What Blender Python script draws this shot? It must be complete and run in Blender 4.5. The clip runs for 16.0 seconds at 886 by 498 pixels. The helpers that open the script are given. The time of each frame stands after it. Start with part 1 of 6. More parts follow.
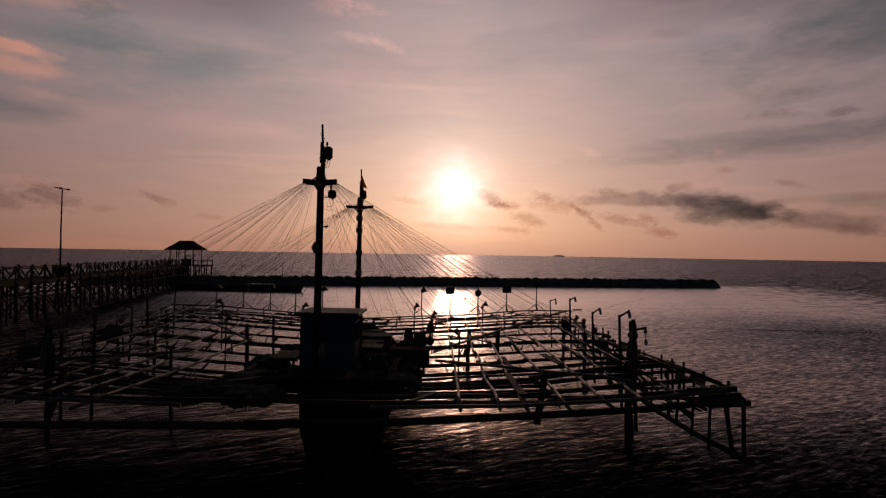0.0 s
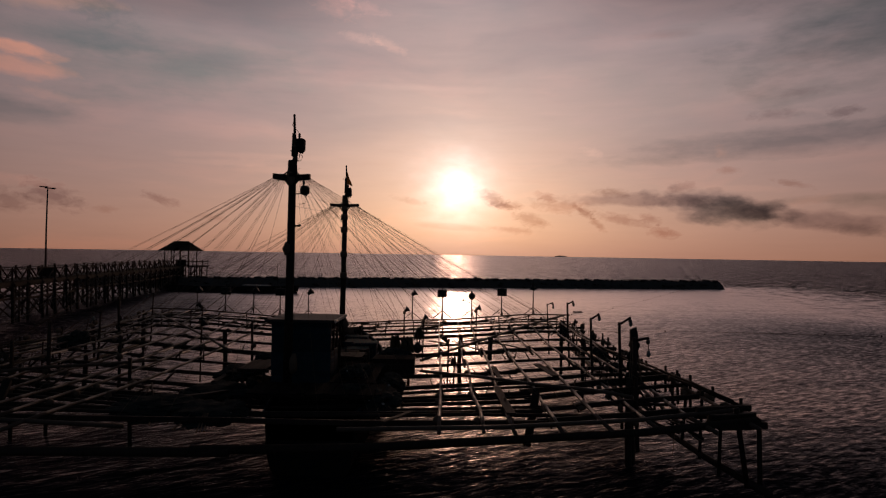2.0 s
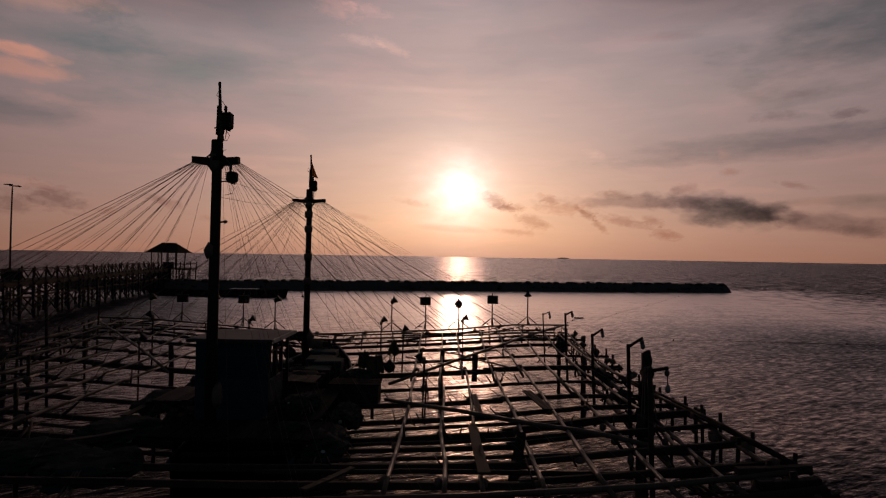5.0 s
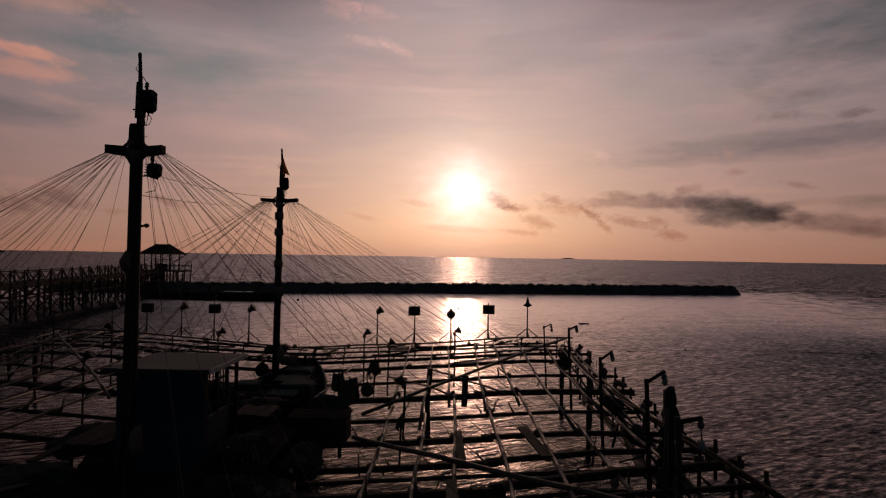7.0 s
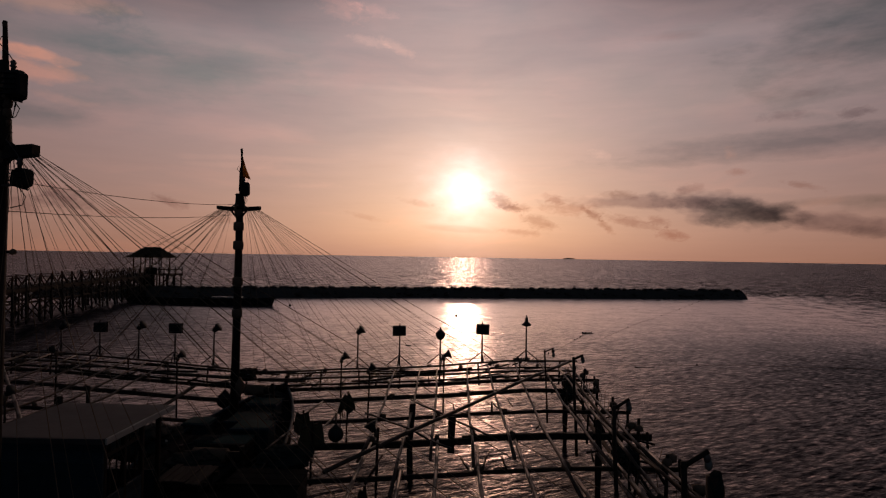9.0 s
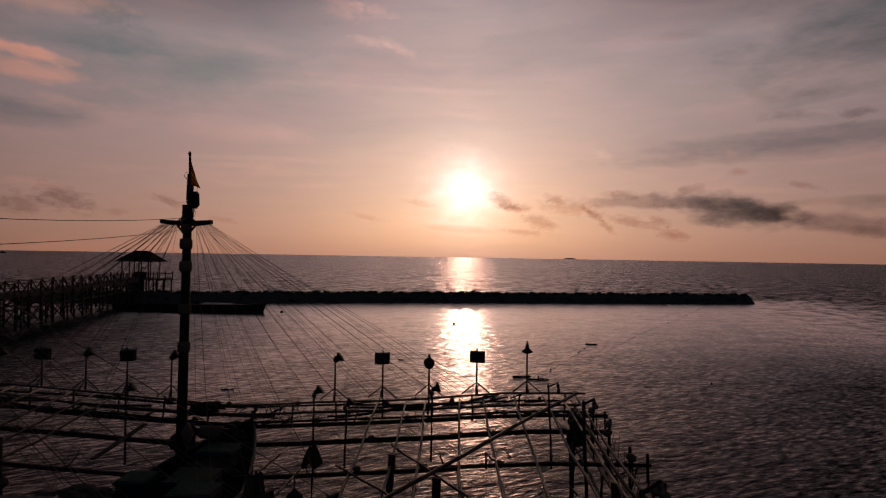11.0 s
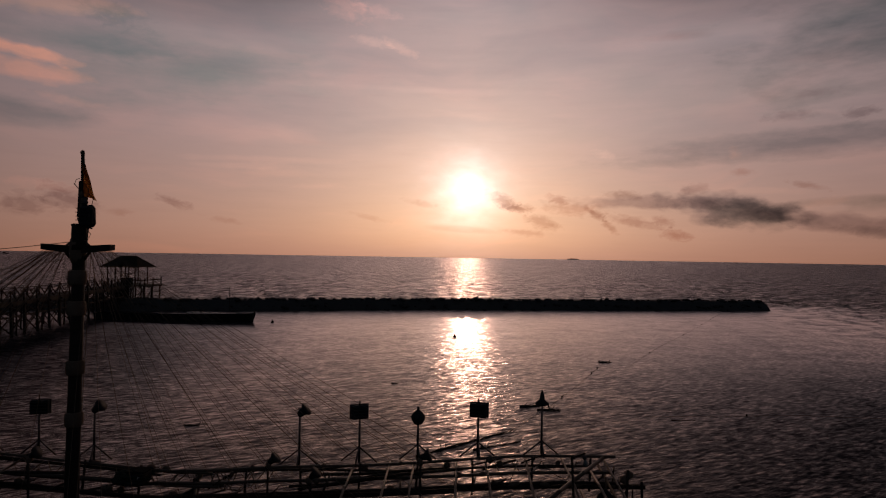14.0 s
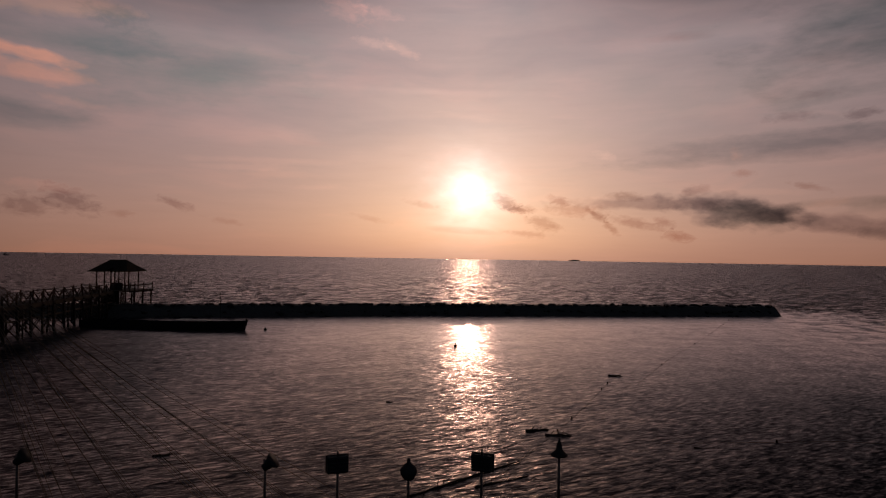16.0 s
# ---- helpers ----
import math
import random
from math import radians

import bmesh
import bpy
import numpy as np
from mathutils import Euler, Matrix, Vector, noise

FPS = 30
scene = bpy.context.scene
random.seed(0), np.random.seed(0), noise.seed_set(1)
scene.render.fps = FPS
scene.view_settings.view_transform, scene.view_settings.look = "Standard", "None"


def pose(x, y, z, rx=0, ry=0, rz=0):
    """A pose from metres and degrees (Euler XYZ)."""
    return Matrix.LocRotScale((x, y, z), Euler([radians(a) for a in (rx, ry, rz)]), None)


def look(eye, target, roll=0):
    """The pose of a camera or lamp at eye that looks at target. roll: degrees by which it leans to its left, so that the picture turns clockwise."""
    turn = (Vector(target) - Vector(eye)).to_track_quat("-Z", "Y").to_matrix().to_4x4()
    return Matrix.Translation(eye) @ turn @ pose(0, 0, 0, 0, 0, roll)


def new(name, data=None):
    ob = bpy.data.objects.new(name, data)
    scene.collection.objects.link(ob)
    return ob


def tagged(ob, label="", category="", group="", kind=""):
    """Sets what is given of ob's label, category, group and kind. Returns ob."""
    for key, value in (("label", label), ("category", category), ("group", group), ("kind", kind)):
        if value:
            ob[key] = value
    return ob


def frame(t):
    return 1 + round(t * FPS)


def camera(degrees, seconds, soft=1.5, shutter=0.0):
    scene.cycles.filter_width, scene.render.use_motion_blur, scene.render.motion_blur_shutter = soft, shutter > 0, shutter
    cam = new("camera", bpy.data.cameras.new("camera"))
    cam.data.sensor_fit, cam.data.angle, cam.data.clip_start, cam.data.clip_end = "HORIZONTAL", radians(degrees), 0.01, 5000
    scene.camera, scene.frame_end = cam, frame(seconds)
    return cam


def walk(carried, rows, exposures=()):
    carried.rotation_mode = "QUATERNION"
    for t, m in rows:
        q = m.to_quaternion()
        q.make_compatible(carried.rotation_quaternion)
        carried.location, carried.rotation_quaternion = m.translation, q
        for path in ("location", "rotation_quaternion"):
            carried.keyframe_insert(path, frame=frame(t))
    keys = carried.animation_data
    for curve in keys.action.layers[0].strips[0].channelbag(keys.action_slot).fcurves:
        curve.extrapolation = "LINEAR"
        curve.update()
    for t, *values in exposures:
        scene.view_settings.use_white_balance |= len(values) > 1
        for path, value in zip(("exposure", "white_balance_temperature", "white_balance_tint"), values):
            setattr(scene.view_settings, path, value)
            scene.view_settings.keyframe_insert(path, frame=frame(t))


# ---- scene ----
cam = camera(73.0, 16.0, soft=1.2)
PATH = [
    (0, (-0.202, 1.205, 6.099), (-0.202, 3.205, 6.115), 0.93),
    (0.5, (-0.097, 1.606, 6.115), (-0.099, 3.606, 6.131), 0.93),
    (1, (0.032, 2.014, 6.113), (0.028, 4.014, 6.131), 0.93),
    (1.5, (0.197, 2.426, 6.124), (0.192, 4.426, 6.141), 0.93),
    (2, (0.376, 2.927, 6.152), (0.369, 4.927, 6.169), 0.93),
    (2.5, (0.536, 3.462, 6.19), (0.528, 5.462, 6.207), 0.93),
    (3, (0.696, 4.036, 6.207), (0.686, 6.036, 6.225), 0.93),
    (3.5, (0.842, 4.663, 6.207), (0.832, 6.663, 6.226), 0.93),
    (4, (1.017, 5.307, 6.196), (1.005, 7.307, 6.217), 0.93),
    (6.5, (1.741, 8.821, 6.303), (1.721, 10.821, 6.327), 0.93),
    (7, (1.911, 9.517, 6.444), (1.882, 11.517, 6.468), 0.93),
    (7.5, (2.034, 10.236, 6.639), (2.004, 12.236, 6.662), 0.93),
    (8, (2.149, 10.982, 6.758), (2.118, 12.982, 6.781), 0.93),
    (8.5, (2.267, 11.727, 6.871), (2.235, 13.727, 6.894), 0.93),
    (9, (2.376, 12.493, 6.987), (2.343, 14.493, 7.011), 0.93),
    (11.5, (2.813, 16.228, 7.76), (2.775, 18.228, 7.784), 0.93),
    (12, (2.883, 16.996, 7.892), (2.842, 18.995, 7.917), 0.93),
    (12.5, (2.93, 17.73, 8.013), (2.889, 19.729, 8.039), 0.93),
    (13, (2.957, 18.401, 8.146), (2.914, 20.4, 8.17), 0.93),
    (13.5, (2.939, 19.117, 8.256), (2.896, 21.117, 8.28), 0.93),
    (14, (2.932, 19.898, 8.348), (2.887, 21.898, 8.373), 0.93),
    (14.5, (2.928, 20.655, 8.444), (2.883, 22.654, 8.47), 0.93),
    (15, (2.958, 21.555, 8.531), (2.91, 23.554, 8.557), 0.93),
    (15.5, (2.966, 22.229, 8.66), (2.919, 24.229, 8.687), 0.93),
    (16, (2.987, 22.871, 8.768), (2.938, 24.87, 8.797), 0.93),
]
walk(cam, [(t, look(eye, target, roll)) for t, eye, target, roll in PATH])

# ---- world, sun ----
SUN_AZ, SUN_EL = 1.1, 6.2


def shader(tree):
    """Short hands for a node tree."""
    def val(node_in, v):
        if v is None:
            return
        if hasattr(v, "is_output"):
            tree.links.new(v, node_in)
        else:
            node_in.default_value = v

    def m(op, a, b=None, c=None, clamp=False):
        n = tree.nodes.new("ShaderNodeMath")
        n.operation, n.use_clamp = op, clamp
        for i, v in enumerate((a, b, c)):
            val(n.inputs[i], v)
        return n.outputs[0]

    def mix(fac, a, b, blend="MIX"):
        n = tree.nodes.new("ShaderNodeMix")
        n.data_type, n.blend_type = "RGBA", blend
        val(n.inputs[0], fac)
        for i, v in ((6, a), (7, b)):
            val(n.inputs[i], (*v, 1) if isinstance(v, tuple) and len(v) == 3 else v)
        return n.outputs[2]

    def noise_at(vector, scale, detail=4.0, rough=0.55, distort=0.0):
        n = tree.nodes.new("ShaderNodeTexNoise")
        val(n.inputs["Vector"], vector)
        n.inputs["Scale"].default_value, n.inputs["Detail"].default_value = scale, detail
        n.inputs["Roughness"].default_value, n.inputs["Distortion"].default_value = rough, distort
        return n.outputs["Fac"]

    def ramp(fac, stops, interp="LINEAR"):
        n = tree.nodes.new("ShaderNodeValToRGB")
        n.color_ramp.interpolation = interp
        while len(n.color_ramp.elements) < len(stops):
            n.color_ramp.elements.new(0.5)
        for e, (p, c) in zip(n.color_ramp.elements, stops):
            e.position, e.color = p, ((*c, 1) if isinstance(c, tuple) else (c, c, c, 1))
        val(n.inputs[0], fac)
        return n.outputs[0]

    def vec(x, y, z):
        n = tree.nodes.new("ShaderNodeCombineXYZ")
        for i, v in enumerate((x, y, z)):
            val(n.inputs[i], v)
        return n.outputs[0]

    return m, mix, noise_at, ramp, vec


def build_world():
    world = bpy.data.worlds.new("evening_sky")
    scene.world = world
    world.use_nodes = True
    t = world.node_tree
    t.nodes.clear()
    m, mix, noise_at, ramp, vec = shader(t)
    out = t.nodes.new("ShaderNodeOutputWorld")
    bg = t.nodes.new("ShaderNodeBackground")
    t.links.new(bg.outputs[0], out.inputs[0])
    co = t.nodes.new("ShaderNodeTexCoord").outputs["Generated"]
    sep = t.nodes.new("ShaderNodeSeparateXYZ")
    t.links.new(co, sep.inputs[0])
    x, y, z = sep.outputs
    el = m("MULTIPLY", m("ARCSINE", z), 57.2958)
    az = m("MULTIPLY", m("ARCTAN2", x, y), 57.2958)
    # clear sky
    sky = t.nodes.new("ShaderNodeTexSky")
    sky.sky_type, sky.sun_disc = "NISHITA", False
    sky.sun_elevation, sky.sun_rotation = radians(SUN_EL), radians(SUN_AZ)
    sky.air_density, sky.dust_density, sky.ozone_density = 1.0, 3.0, 1.0
    clear = mix(1.0, sky.outputs[0], (0.06, 0.06, 0.06), "MULTIPLY")
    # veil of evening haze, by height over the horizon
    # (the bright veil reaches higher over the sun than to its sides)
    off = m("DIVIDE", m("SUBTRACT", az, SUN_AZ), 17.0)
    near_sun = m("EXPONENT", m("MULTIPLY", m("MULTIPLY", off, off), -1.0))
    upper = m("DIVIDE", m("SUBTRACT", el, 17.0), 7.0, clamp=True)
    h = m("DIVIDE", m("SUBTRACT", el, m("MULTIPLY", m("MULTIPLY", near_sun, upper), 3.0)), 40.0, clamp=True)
    # the drop above 21 degrees, out of view, is added to darken the water
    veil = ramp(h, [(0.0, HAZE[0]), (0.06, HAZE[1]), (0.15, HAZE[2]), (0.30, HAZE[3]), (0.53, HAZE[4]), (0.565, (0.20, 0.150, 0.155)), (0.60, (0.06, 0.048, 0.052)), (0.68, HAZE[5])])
    # distance from the sun in degrees
    du, dv = m("SUBTRACT", az, SUN_AZ), m("SUBTRACT", el, SUN_EL)
    away = m("SQRT", m("ADD", m("MULTIPLY", du, du), m("MULTIPLY", dv, dv)))
    side = m("DIVIDE", m("ABSOLUTE", du), 180.0, clamp=True)
    fade = ramp(side, [(0.0, 1.0), (0.06, 0.96), (0.2, 0.68), (0.34, 0.22), (0.6, 0.10), (1.0, 0.06)])
    # high sky off to both sides is dimmed, added to darken the water there
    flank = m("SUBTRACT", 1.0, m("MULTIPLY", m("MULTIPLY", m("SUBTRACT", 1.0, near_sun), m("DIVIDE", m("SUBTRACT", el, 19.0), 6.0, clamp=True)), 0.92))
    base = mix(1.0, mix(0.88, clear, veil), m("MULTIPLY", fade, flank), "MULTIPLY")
    # dim blue dusk on the side away from the sun
    base = mix(ramp(side, [(0.36, 0.0), (0.62, 1.0)]), base, DUSK)
    # streaks of thin high cloud
    wob = noise_at(vec(m("MULTIPLY", az, 0.05), m("MULTIPLY", el, 0.1), 0.0), 1.0, 3.0)
    warp = m("MULTIPLY", m("SUBTRACT", wob, 0.5), 6.0)
    elw = m("ADD", el, warp)
    tilt = m("ADD", elw, m("MULTIPLY", az, -0.02))
    streak = noise_at(vec(m("MULTIPLY", az, 0.045), m("MULTIPLY", tilt, 0.26), 3.1), 1.0, 3.0, 0.5)
    high = m("DIVIDE", m("SUBTRACT", el, 4.0), 10.0, clamp=True)
    dark = m("MULTIPLY", m("MULTIPLY", m("SUBTRACT", streak, 0.46), 5.0, clamp=True), high)
    base = mix(m("MULTIPLY", dark, 0.36), base, mix(1.0, base, (0.62, 0.68, 0.74), "MULTIPLY"))
    pale = noise_at(vec(m("MULTIPLY", az, 0.07), m("MULTIPLY", tilt, 0.4), 9.7), 1.0, 4.0, 0.55)
    lit = m("MULTIPLY", m("SUBTRACT", pale, 0.54), 4.0, clamp=True)
    base = mix(m("MULTIPLY", lit, 0.42), base, mix(1.0, base, (1.35, 1.16, 1.1), "MULTIPLY"))
    # broad mottled cloud: rosy and blue-grey
    mott = noise_at(vec(m("MULTIPLY", az, 0.085), m("MULTIPLY", tilt, 0.21), 44.0), 1.0, 5.0, 0.58, 0.4)
    aloft = m("DIVIDE", m("SUBTRACT", el, 7.0), 9.0, clamp=True)
    base = mix(m("MULTIPLY", m("MULTIPLY", m("SUBTRACT", mott, 0.50), 5.0, clamp=True), m("MULTIPLY", aloft, 0.6)), base, mix(1.0, base, (1.22, 1.08, 1.06), "MULTIPLY"))
    base = mix(m("MULTIPLY", m("MULTIPLY", m("SUBTRACT", 0.47, mott), 5.0, clamp=True), m("MULTIPLY", aloft, 0.6)), base, mix(1.0, base, (0.84, 0.93, 0.95), "MULTIPLY"))
    rag = m("SUBTRACT", noise_at(vec(m("MULTIPLY", az, 0.42), m("MULTIPLY", el, 0.80), 5.0), 1.0, 5.0, 0.5), 0.5)
    rag2 = m("SUBTRACT", noise_at(vec(m("MULTIPLY", az, 0.16), m("MULTIPLY", el, 0.5), 1.0), 1.0, 5.0, 0.6), 0.5)
    rag3 = m("SUBTRACT", noise_at(vec(m("MULTIPLY", az, 1.1), m("MULTIPLY", el, 2.0), 31.0), 1.0, 6.0, 0.6, 0.5), 0.5)
    curl = m("SUBTRACT", noise_at(vec(m("MULTIPLY", az, 0.8), m("MULTIPLY", el, 1.3), 13.0), 1.0, 5.0, 0.55, 0.6), 0.42)
    # the sun's halo in the veil
    g1 = m("EXPONENT", m("MULTIPLY", m("POWER", m("DIVIDE", m("ADD", away, m("MULTIPLY", rag, 2.4)), 2.35), 1.5), -1.0))
    g2 = m("EXPONENT", m("DIVIDE", away, -3.6))
    g3 = m("EXPONENT", m("DIVIDE", away, -14.0))
    torn = m("ADD", 0.75, m("MULTIPLY", rag2, 1.6))
    base = mix(1.0, base, mix(1.0, mix(1.0, SUN_HALO, m("MULTIPLY", g2, torn), "MULTIPLY"), mix(1.0, SUN_WIDE, g3, "MULTIPLY"), "ADD"), "ADD")
    # fine streaks low over the sea
    fine = noise_at(vec(m("MULTIPLY", az, 0.16), m("MULTIPLY", el, 1.5), 21.0), 1.0, 5.0, 0.6)
    base = mix(m("MULTIPLY", m("SUBTRACT", fine, 0.5), 0.8, clamp=True), base, mix(1.0, base, (1.18, 1.12, 1.12), "MULTIPLY"))
    base = mix(m("MULTIPLY", m("SUBTRACT", 0.46, fine), 0.8, clamp=True), base, mix(1.0, base, (0.8, 0.78, 0.8), "MULTIPLY"))
    # single clouds: azimuth, elevation, half width, half height, tilt, strength, tint
    for a, e, w, hh, slope, strength, tint, soft in CLOUDS:
        p = m("SUBTRACT", az, a)
        q = m("SUBTRACT", m("SUBTRACT", el, e), m("MULTIPLY", p, slope))
        grow = 1.3 if soft < 1.55 else 1.15
        p, q = m("DIVIDE", p, w * grow), m("DIVIDE", q, hh * grow)
        r = m("SQRT", m("ADD", m("MULTIPLY", p, p), m("MULTIPLY", q, q)))
        r = m("ADD", r, m("MULTIPLY", rag2 if soft > 1.55 else rag3 if w < 3 else rag, 1.9 if w < 3 or soft > 1.55 else 1.4))
        k = m("MULTIPLY", m("DIVIDE", m("SUBTRACT", 1.0, r), (0.62 if w < 3 and soft < 1.55 else 0.42 if soft < 1.35 else 0.5) * soft, clamp=True), strength)
        if soft < 1.55:
            k = m("MULTIPLY", k, m("ADD", 0.92, m("MULTIPLY", curl, 0.7)), clamp=True)
        base = mix(k, base, mix(1.0, base, tint, "MULTIPLY"))
    # the sun itself
    total = mix(1.0, base, mix(1.0, SUN_CORE, g1, "MULTIPLY"), "ADD")
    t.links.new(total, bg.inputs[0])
    bg.inputs[1].default_value = 1.0


HAZE = [(0.485, 0.230, 0.152), (0.49, 0.257, 0.197), (0.46, 0.268, 0.234), (0.415, 0.28, 0.275), (0.378, 0.282, 0.29), (0.019, 0.022, 0.031)]
SUN_CORE, SUN_HALO, SUN_WIDE = (0.86, 0.80, 0.77), (0.14, 0.155, 0.20), (0.118, 0.087, 0.118)
DUSK = (0.027, 0.035, 0.050)
GREY, PINK, TEAL = (0.50, 0.52, 0.57), (1.95, 1.32, 1.02), (0.62, 0.74, 0.78)
CLOUDS = [
    (23.9, 4.6, 4.6, 1.25, -0.11, 0.92, GREY, 1.15),
    (25.9, 4.0, 3.0, 1.15, -0.14, 0.9, (0.50, 0.54, 0.56), 1.15),
    (27.2, 4.2, 3.1, 0.9, -0.16, 0.8, (0.54, 0.56, 0.58), 1.2),
    (24.6, 9.2, 0.5, 0.55, -0.5, 0.6, (1.3, 1.12, 1.02), 1.2),
    (13.6, 9.6, 0.9, 0.35, -0.2, 0.6, (1.28, 1.2, 1.16), 1.2),
    (17.5, 5.2, 6.5, 0.6, -0.03, 0.8, (0.6, 0.57, 0.6), 1.2),
    (9.5, 5.5, 1.2, 0.38, -0.2, 0.87, (0.72, 0.62, 0.6), 1.1),
    (13.0, 4.1, 0.9, 0.38, -0.5, 0.87, (0.7, 0.6, 0.57), 1.1),
    (15.4, 5.9, 1.5, 0.38, -0.1, 0.87, (0.7, 0.64, 0.62), 1.2),
    (14.2, 3.0, 0.7, 0.38, -0.6, 0.87, (0.74, 0.64, 0.6), 1.1),
    (18.8, 3.5, 1.0, 0.38, -0.25, 0.8, (0.72, 0.62, 0.6), 1.1),
    (21.4, 6.2, 1.1, 0.44, 0.1, 0.72, (0.74, 0.68, 0.68), 1.2),
    (26.2, 6.0, 3.2, 0.3, -0.05, 0.5, (1.18, 1.12, 1.08), 1.3),
    (31.4, 4.9, 1.6, 0.35, 0.2, 0.5, (1.2, 1.1, 1.04), 1.2),
    (6.6, 2.4, 2.0, 0.31, -0.08, 0.72, (0.8, 0.7, 0.66), 1.2),
    (-8.5, 3.6, 1.6, 0.25, -0.2, 0.45, (0.8, 0.7, 0.66), 1.2),
    (-13.0, 6.4, 2.2, 0.25, 0.05, 0.45, (1.16, 1.1, 1.08), 1.3),
    (-20.0, 7.9, 3.4, 0.3, 0.04, 0.5, (1.2, 1.12, 1.08), 1.3),
    (32.2, 3.2, 4.6, 0.8, -0.13, 0.75, (0.52, 0.5, 0.54), 1.3),
    (34.8, 2.4, 2.4, 0.45, -0.12, 0.6, (0.52, 0.52, 0.54), 1.2),
    (33.0, 5.0, 4.5, 0.35, 0.06, 0.5, (0.7, 0.72, 0.7), 1.3),
    (36.0, 4.6, 3.0, 0.7, 0.05, 0.6, (0.66, 0.7, 0.68), 1.4),
    (30.0, 6.3, 1.3, 0.25, -0.25, 0.6, (0.72, 0.6, 0.56), 1.2),
    (25.2, 7.6, 0.8, 0.3, 0.0, 0.6, (0.8, 0.66, 0.62), 1.2),
    (20.0, 2.2, 1.2, 0.44, -0.1, 0.87, (0.74, 0.6, 0.56), 1.2),
    (16.5, 3.4, 2.2, 0.44, -0.2, 0.8, (0.7, 0.6, 0.58), 1.2),
    (11.0, 4.6, 2.6, 0.56, -0.1, 0.72, (0.74, 0.64, 0.6), 1.2),
    (8.0, 3.4, 1.6, 0.62, -0.25, 0.8, (0.72, 0.62, 0.58), 1.2),
    (4.6, 5.3, 1.5, 0.62, -0.45, 0.95, (0.62, 0.52, 0.48), 1.1),
    (5.8, 4.7, 1.5, 0.38, -0.1, 0.87, (0.66, 0.56, 0.52), 1.1),
    (-3.2, 5.0, 1.8, 0.3, -0.15, 0.5, (0.78, 0.68, 0.62), 1.2),
    (0.5, 2.6, 3.0, 0.3, -0.05, 0.5, (0.8, 0.7, 0.64), 1.2),
    (-25.6, 4.35, 1.3, 0.42, -0.28, 0.75, (0.66, 0.58, 0.58), 1.2),
    (-21.5, 3.0, 1.4, 0.25, -0.15, 0.4, (0.76, 0.64, 0.6), 1.2),
    (-29.8, 3.3, 1.0, 0.3, 0.0, 0.5, (0.76, 0.64, 0.6), 1.2),
    (-33.4, 4.2, 1.9, 0.9, -0.25, 0.85, (0.58, 0.53, 0.56), 1.3),
    (-36.4, 3.6, 1.6, 0.8, 0.0, 0.7, (0.6, 0.54, 0.56), 1.2),
    (-35.2, 5.2, 2.4, 0.45, -0.1, 0.55, (1.25, 1.1, 1.05), 1.2),
    (28.6, 12.0, 1.7, 0.38, 0.0, 0.6, (0.66, 0.64, 0.66), 1.4),
    (30.8, 13.6, 1.6, 0.3, 0.05, 0.5, (0.78, 0.72, 0.74), 1.4),
    (33.5, 11.7, 1.1, 0.42, 0.08, 0.75, (0.58, 0.56, 0.58), 1.2),
    (29.0, 9.7, 14.0, 1.2, 0.035, 0.9, (0.56, 0.62, 0.66), 1.7),
    (20.0, 19.3, 3.4, 0.5, -0.04, 0.55, (0.74, 0.70, 0.70), 1.6),
    (26.0, 14.5, 15.0, 6.0, 0.05, 0.8, (0.92, 0.98, 0.95), 2.6),
    (36.0, 18.5, 10.0, 6.0, 0.1, 0.9, (0.41, 0.51, 0.53), 2.2),
    (28.0, 16.5, 7.0, 2.0, 0.1, 0.45, (0.74, 0.78, 0.80), 2.2),
    (-36.6, 15.3, 3.2, 0.5, -0.10, 0.95, PINK, 1.2),
    (-35.8, 13.9, 3.4, 0.7, -0.08, 0.9, (1.7, 1.22, 1.0), 1.3),
    (-33.5, 12.0, 2.4, 0.35, -0.1, 0.5, (1.35, 1.15, 1.05), 1.3),
    (-34.5, 19.3, 4.6, 0.9, 0.10, 0.8, (1.5, 1.22, 1.0), 1.3),
    (-11.2, 22.6, 2.2, 1.2, -0.25, 0.7, (1.5, 1.2, 1.12), 1.3),
    (-8.0, 22.2, 2.0, 0.5, -0.2, 0.6, (1.4, 1.2, 1.15), 1.2),
    (-8.4, 19.6, 1.8, 0.4, -0.15, 0.6, (1.4, 1.24, 1.16), 1.2),
    (-5.8, 19.2, 1.8, 0.45, -0.4, 0.6, (1.42, 1.24, 1.14), 1.2),
    (-30.4, 19.0, 2.4, 0.9, -0.1, 0.75, (0.60, 0.76, 0.78), 1.5),
    (-33.0, 16.8, 7.0, 1.4, 0.0, 0.8, (0.64, 0.80, 0.82), 1.8),
    (-25.0, 15.6, 10.0, 2.2, 0.10, 0.72, (0.68, 0.82, 0.83), 2.0),
    (-24.0, 16.4, 13.0, 4.0, 0.12, 0.85, (0.80, 0.95, 0.94), 2.6),
    (-37.0, 10.6, 6.0, 1.2, 0.03, 0.8, TEAL, 1.8),
    (-31.0, 12.2, 7.0, 1.3, 0.08, 0.6, (0.72, 0.84, 0.85), 2.0),
    (-20.0, 11.0, 9.0, 1.3, 0.04, 0.6, (1.18, 1.10, 1.07), 2.0),
    (-18.0, 8.6, 7.0, 0.3, 0.03, 0.45, (1.25, 1.15, 1.1), 1.5),
    (-17.0, 7.4, 3.0, 0.4, 0.0, 0.45, (1.25, 1.14, 1.08), 1.5),
    (-2.0, 15.5, 9.0, 0.35, -0.02, 0.4, (1.2, 1.14, 1.12), 1.6),
]
build_world()
sun = new("sun", bpy.data.lights.new("sun", "SUN"))
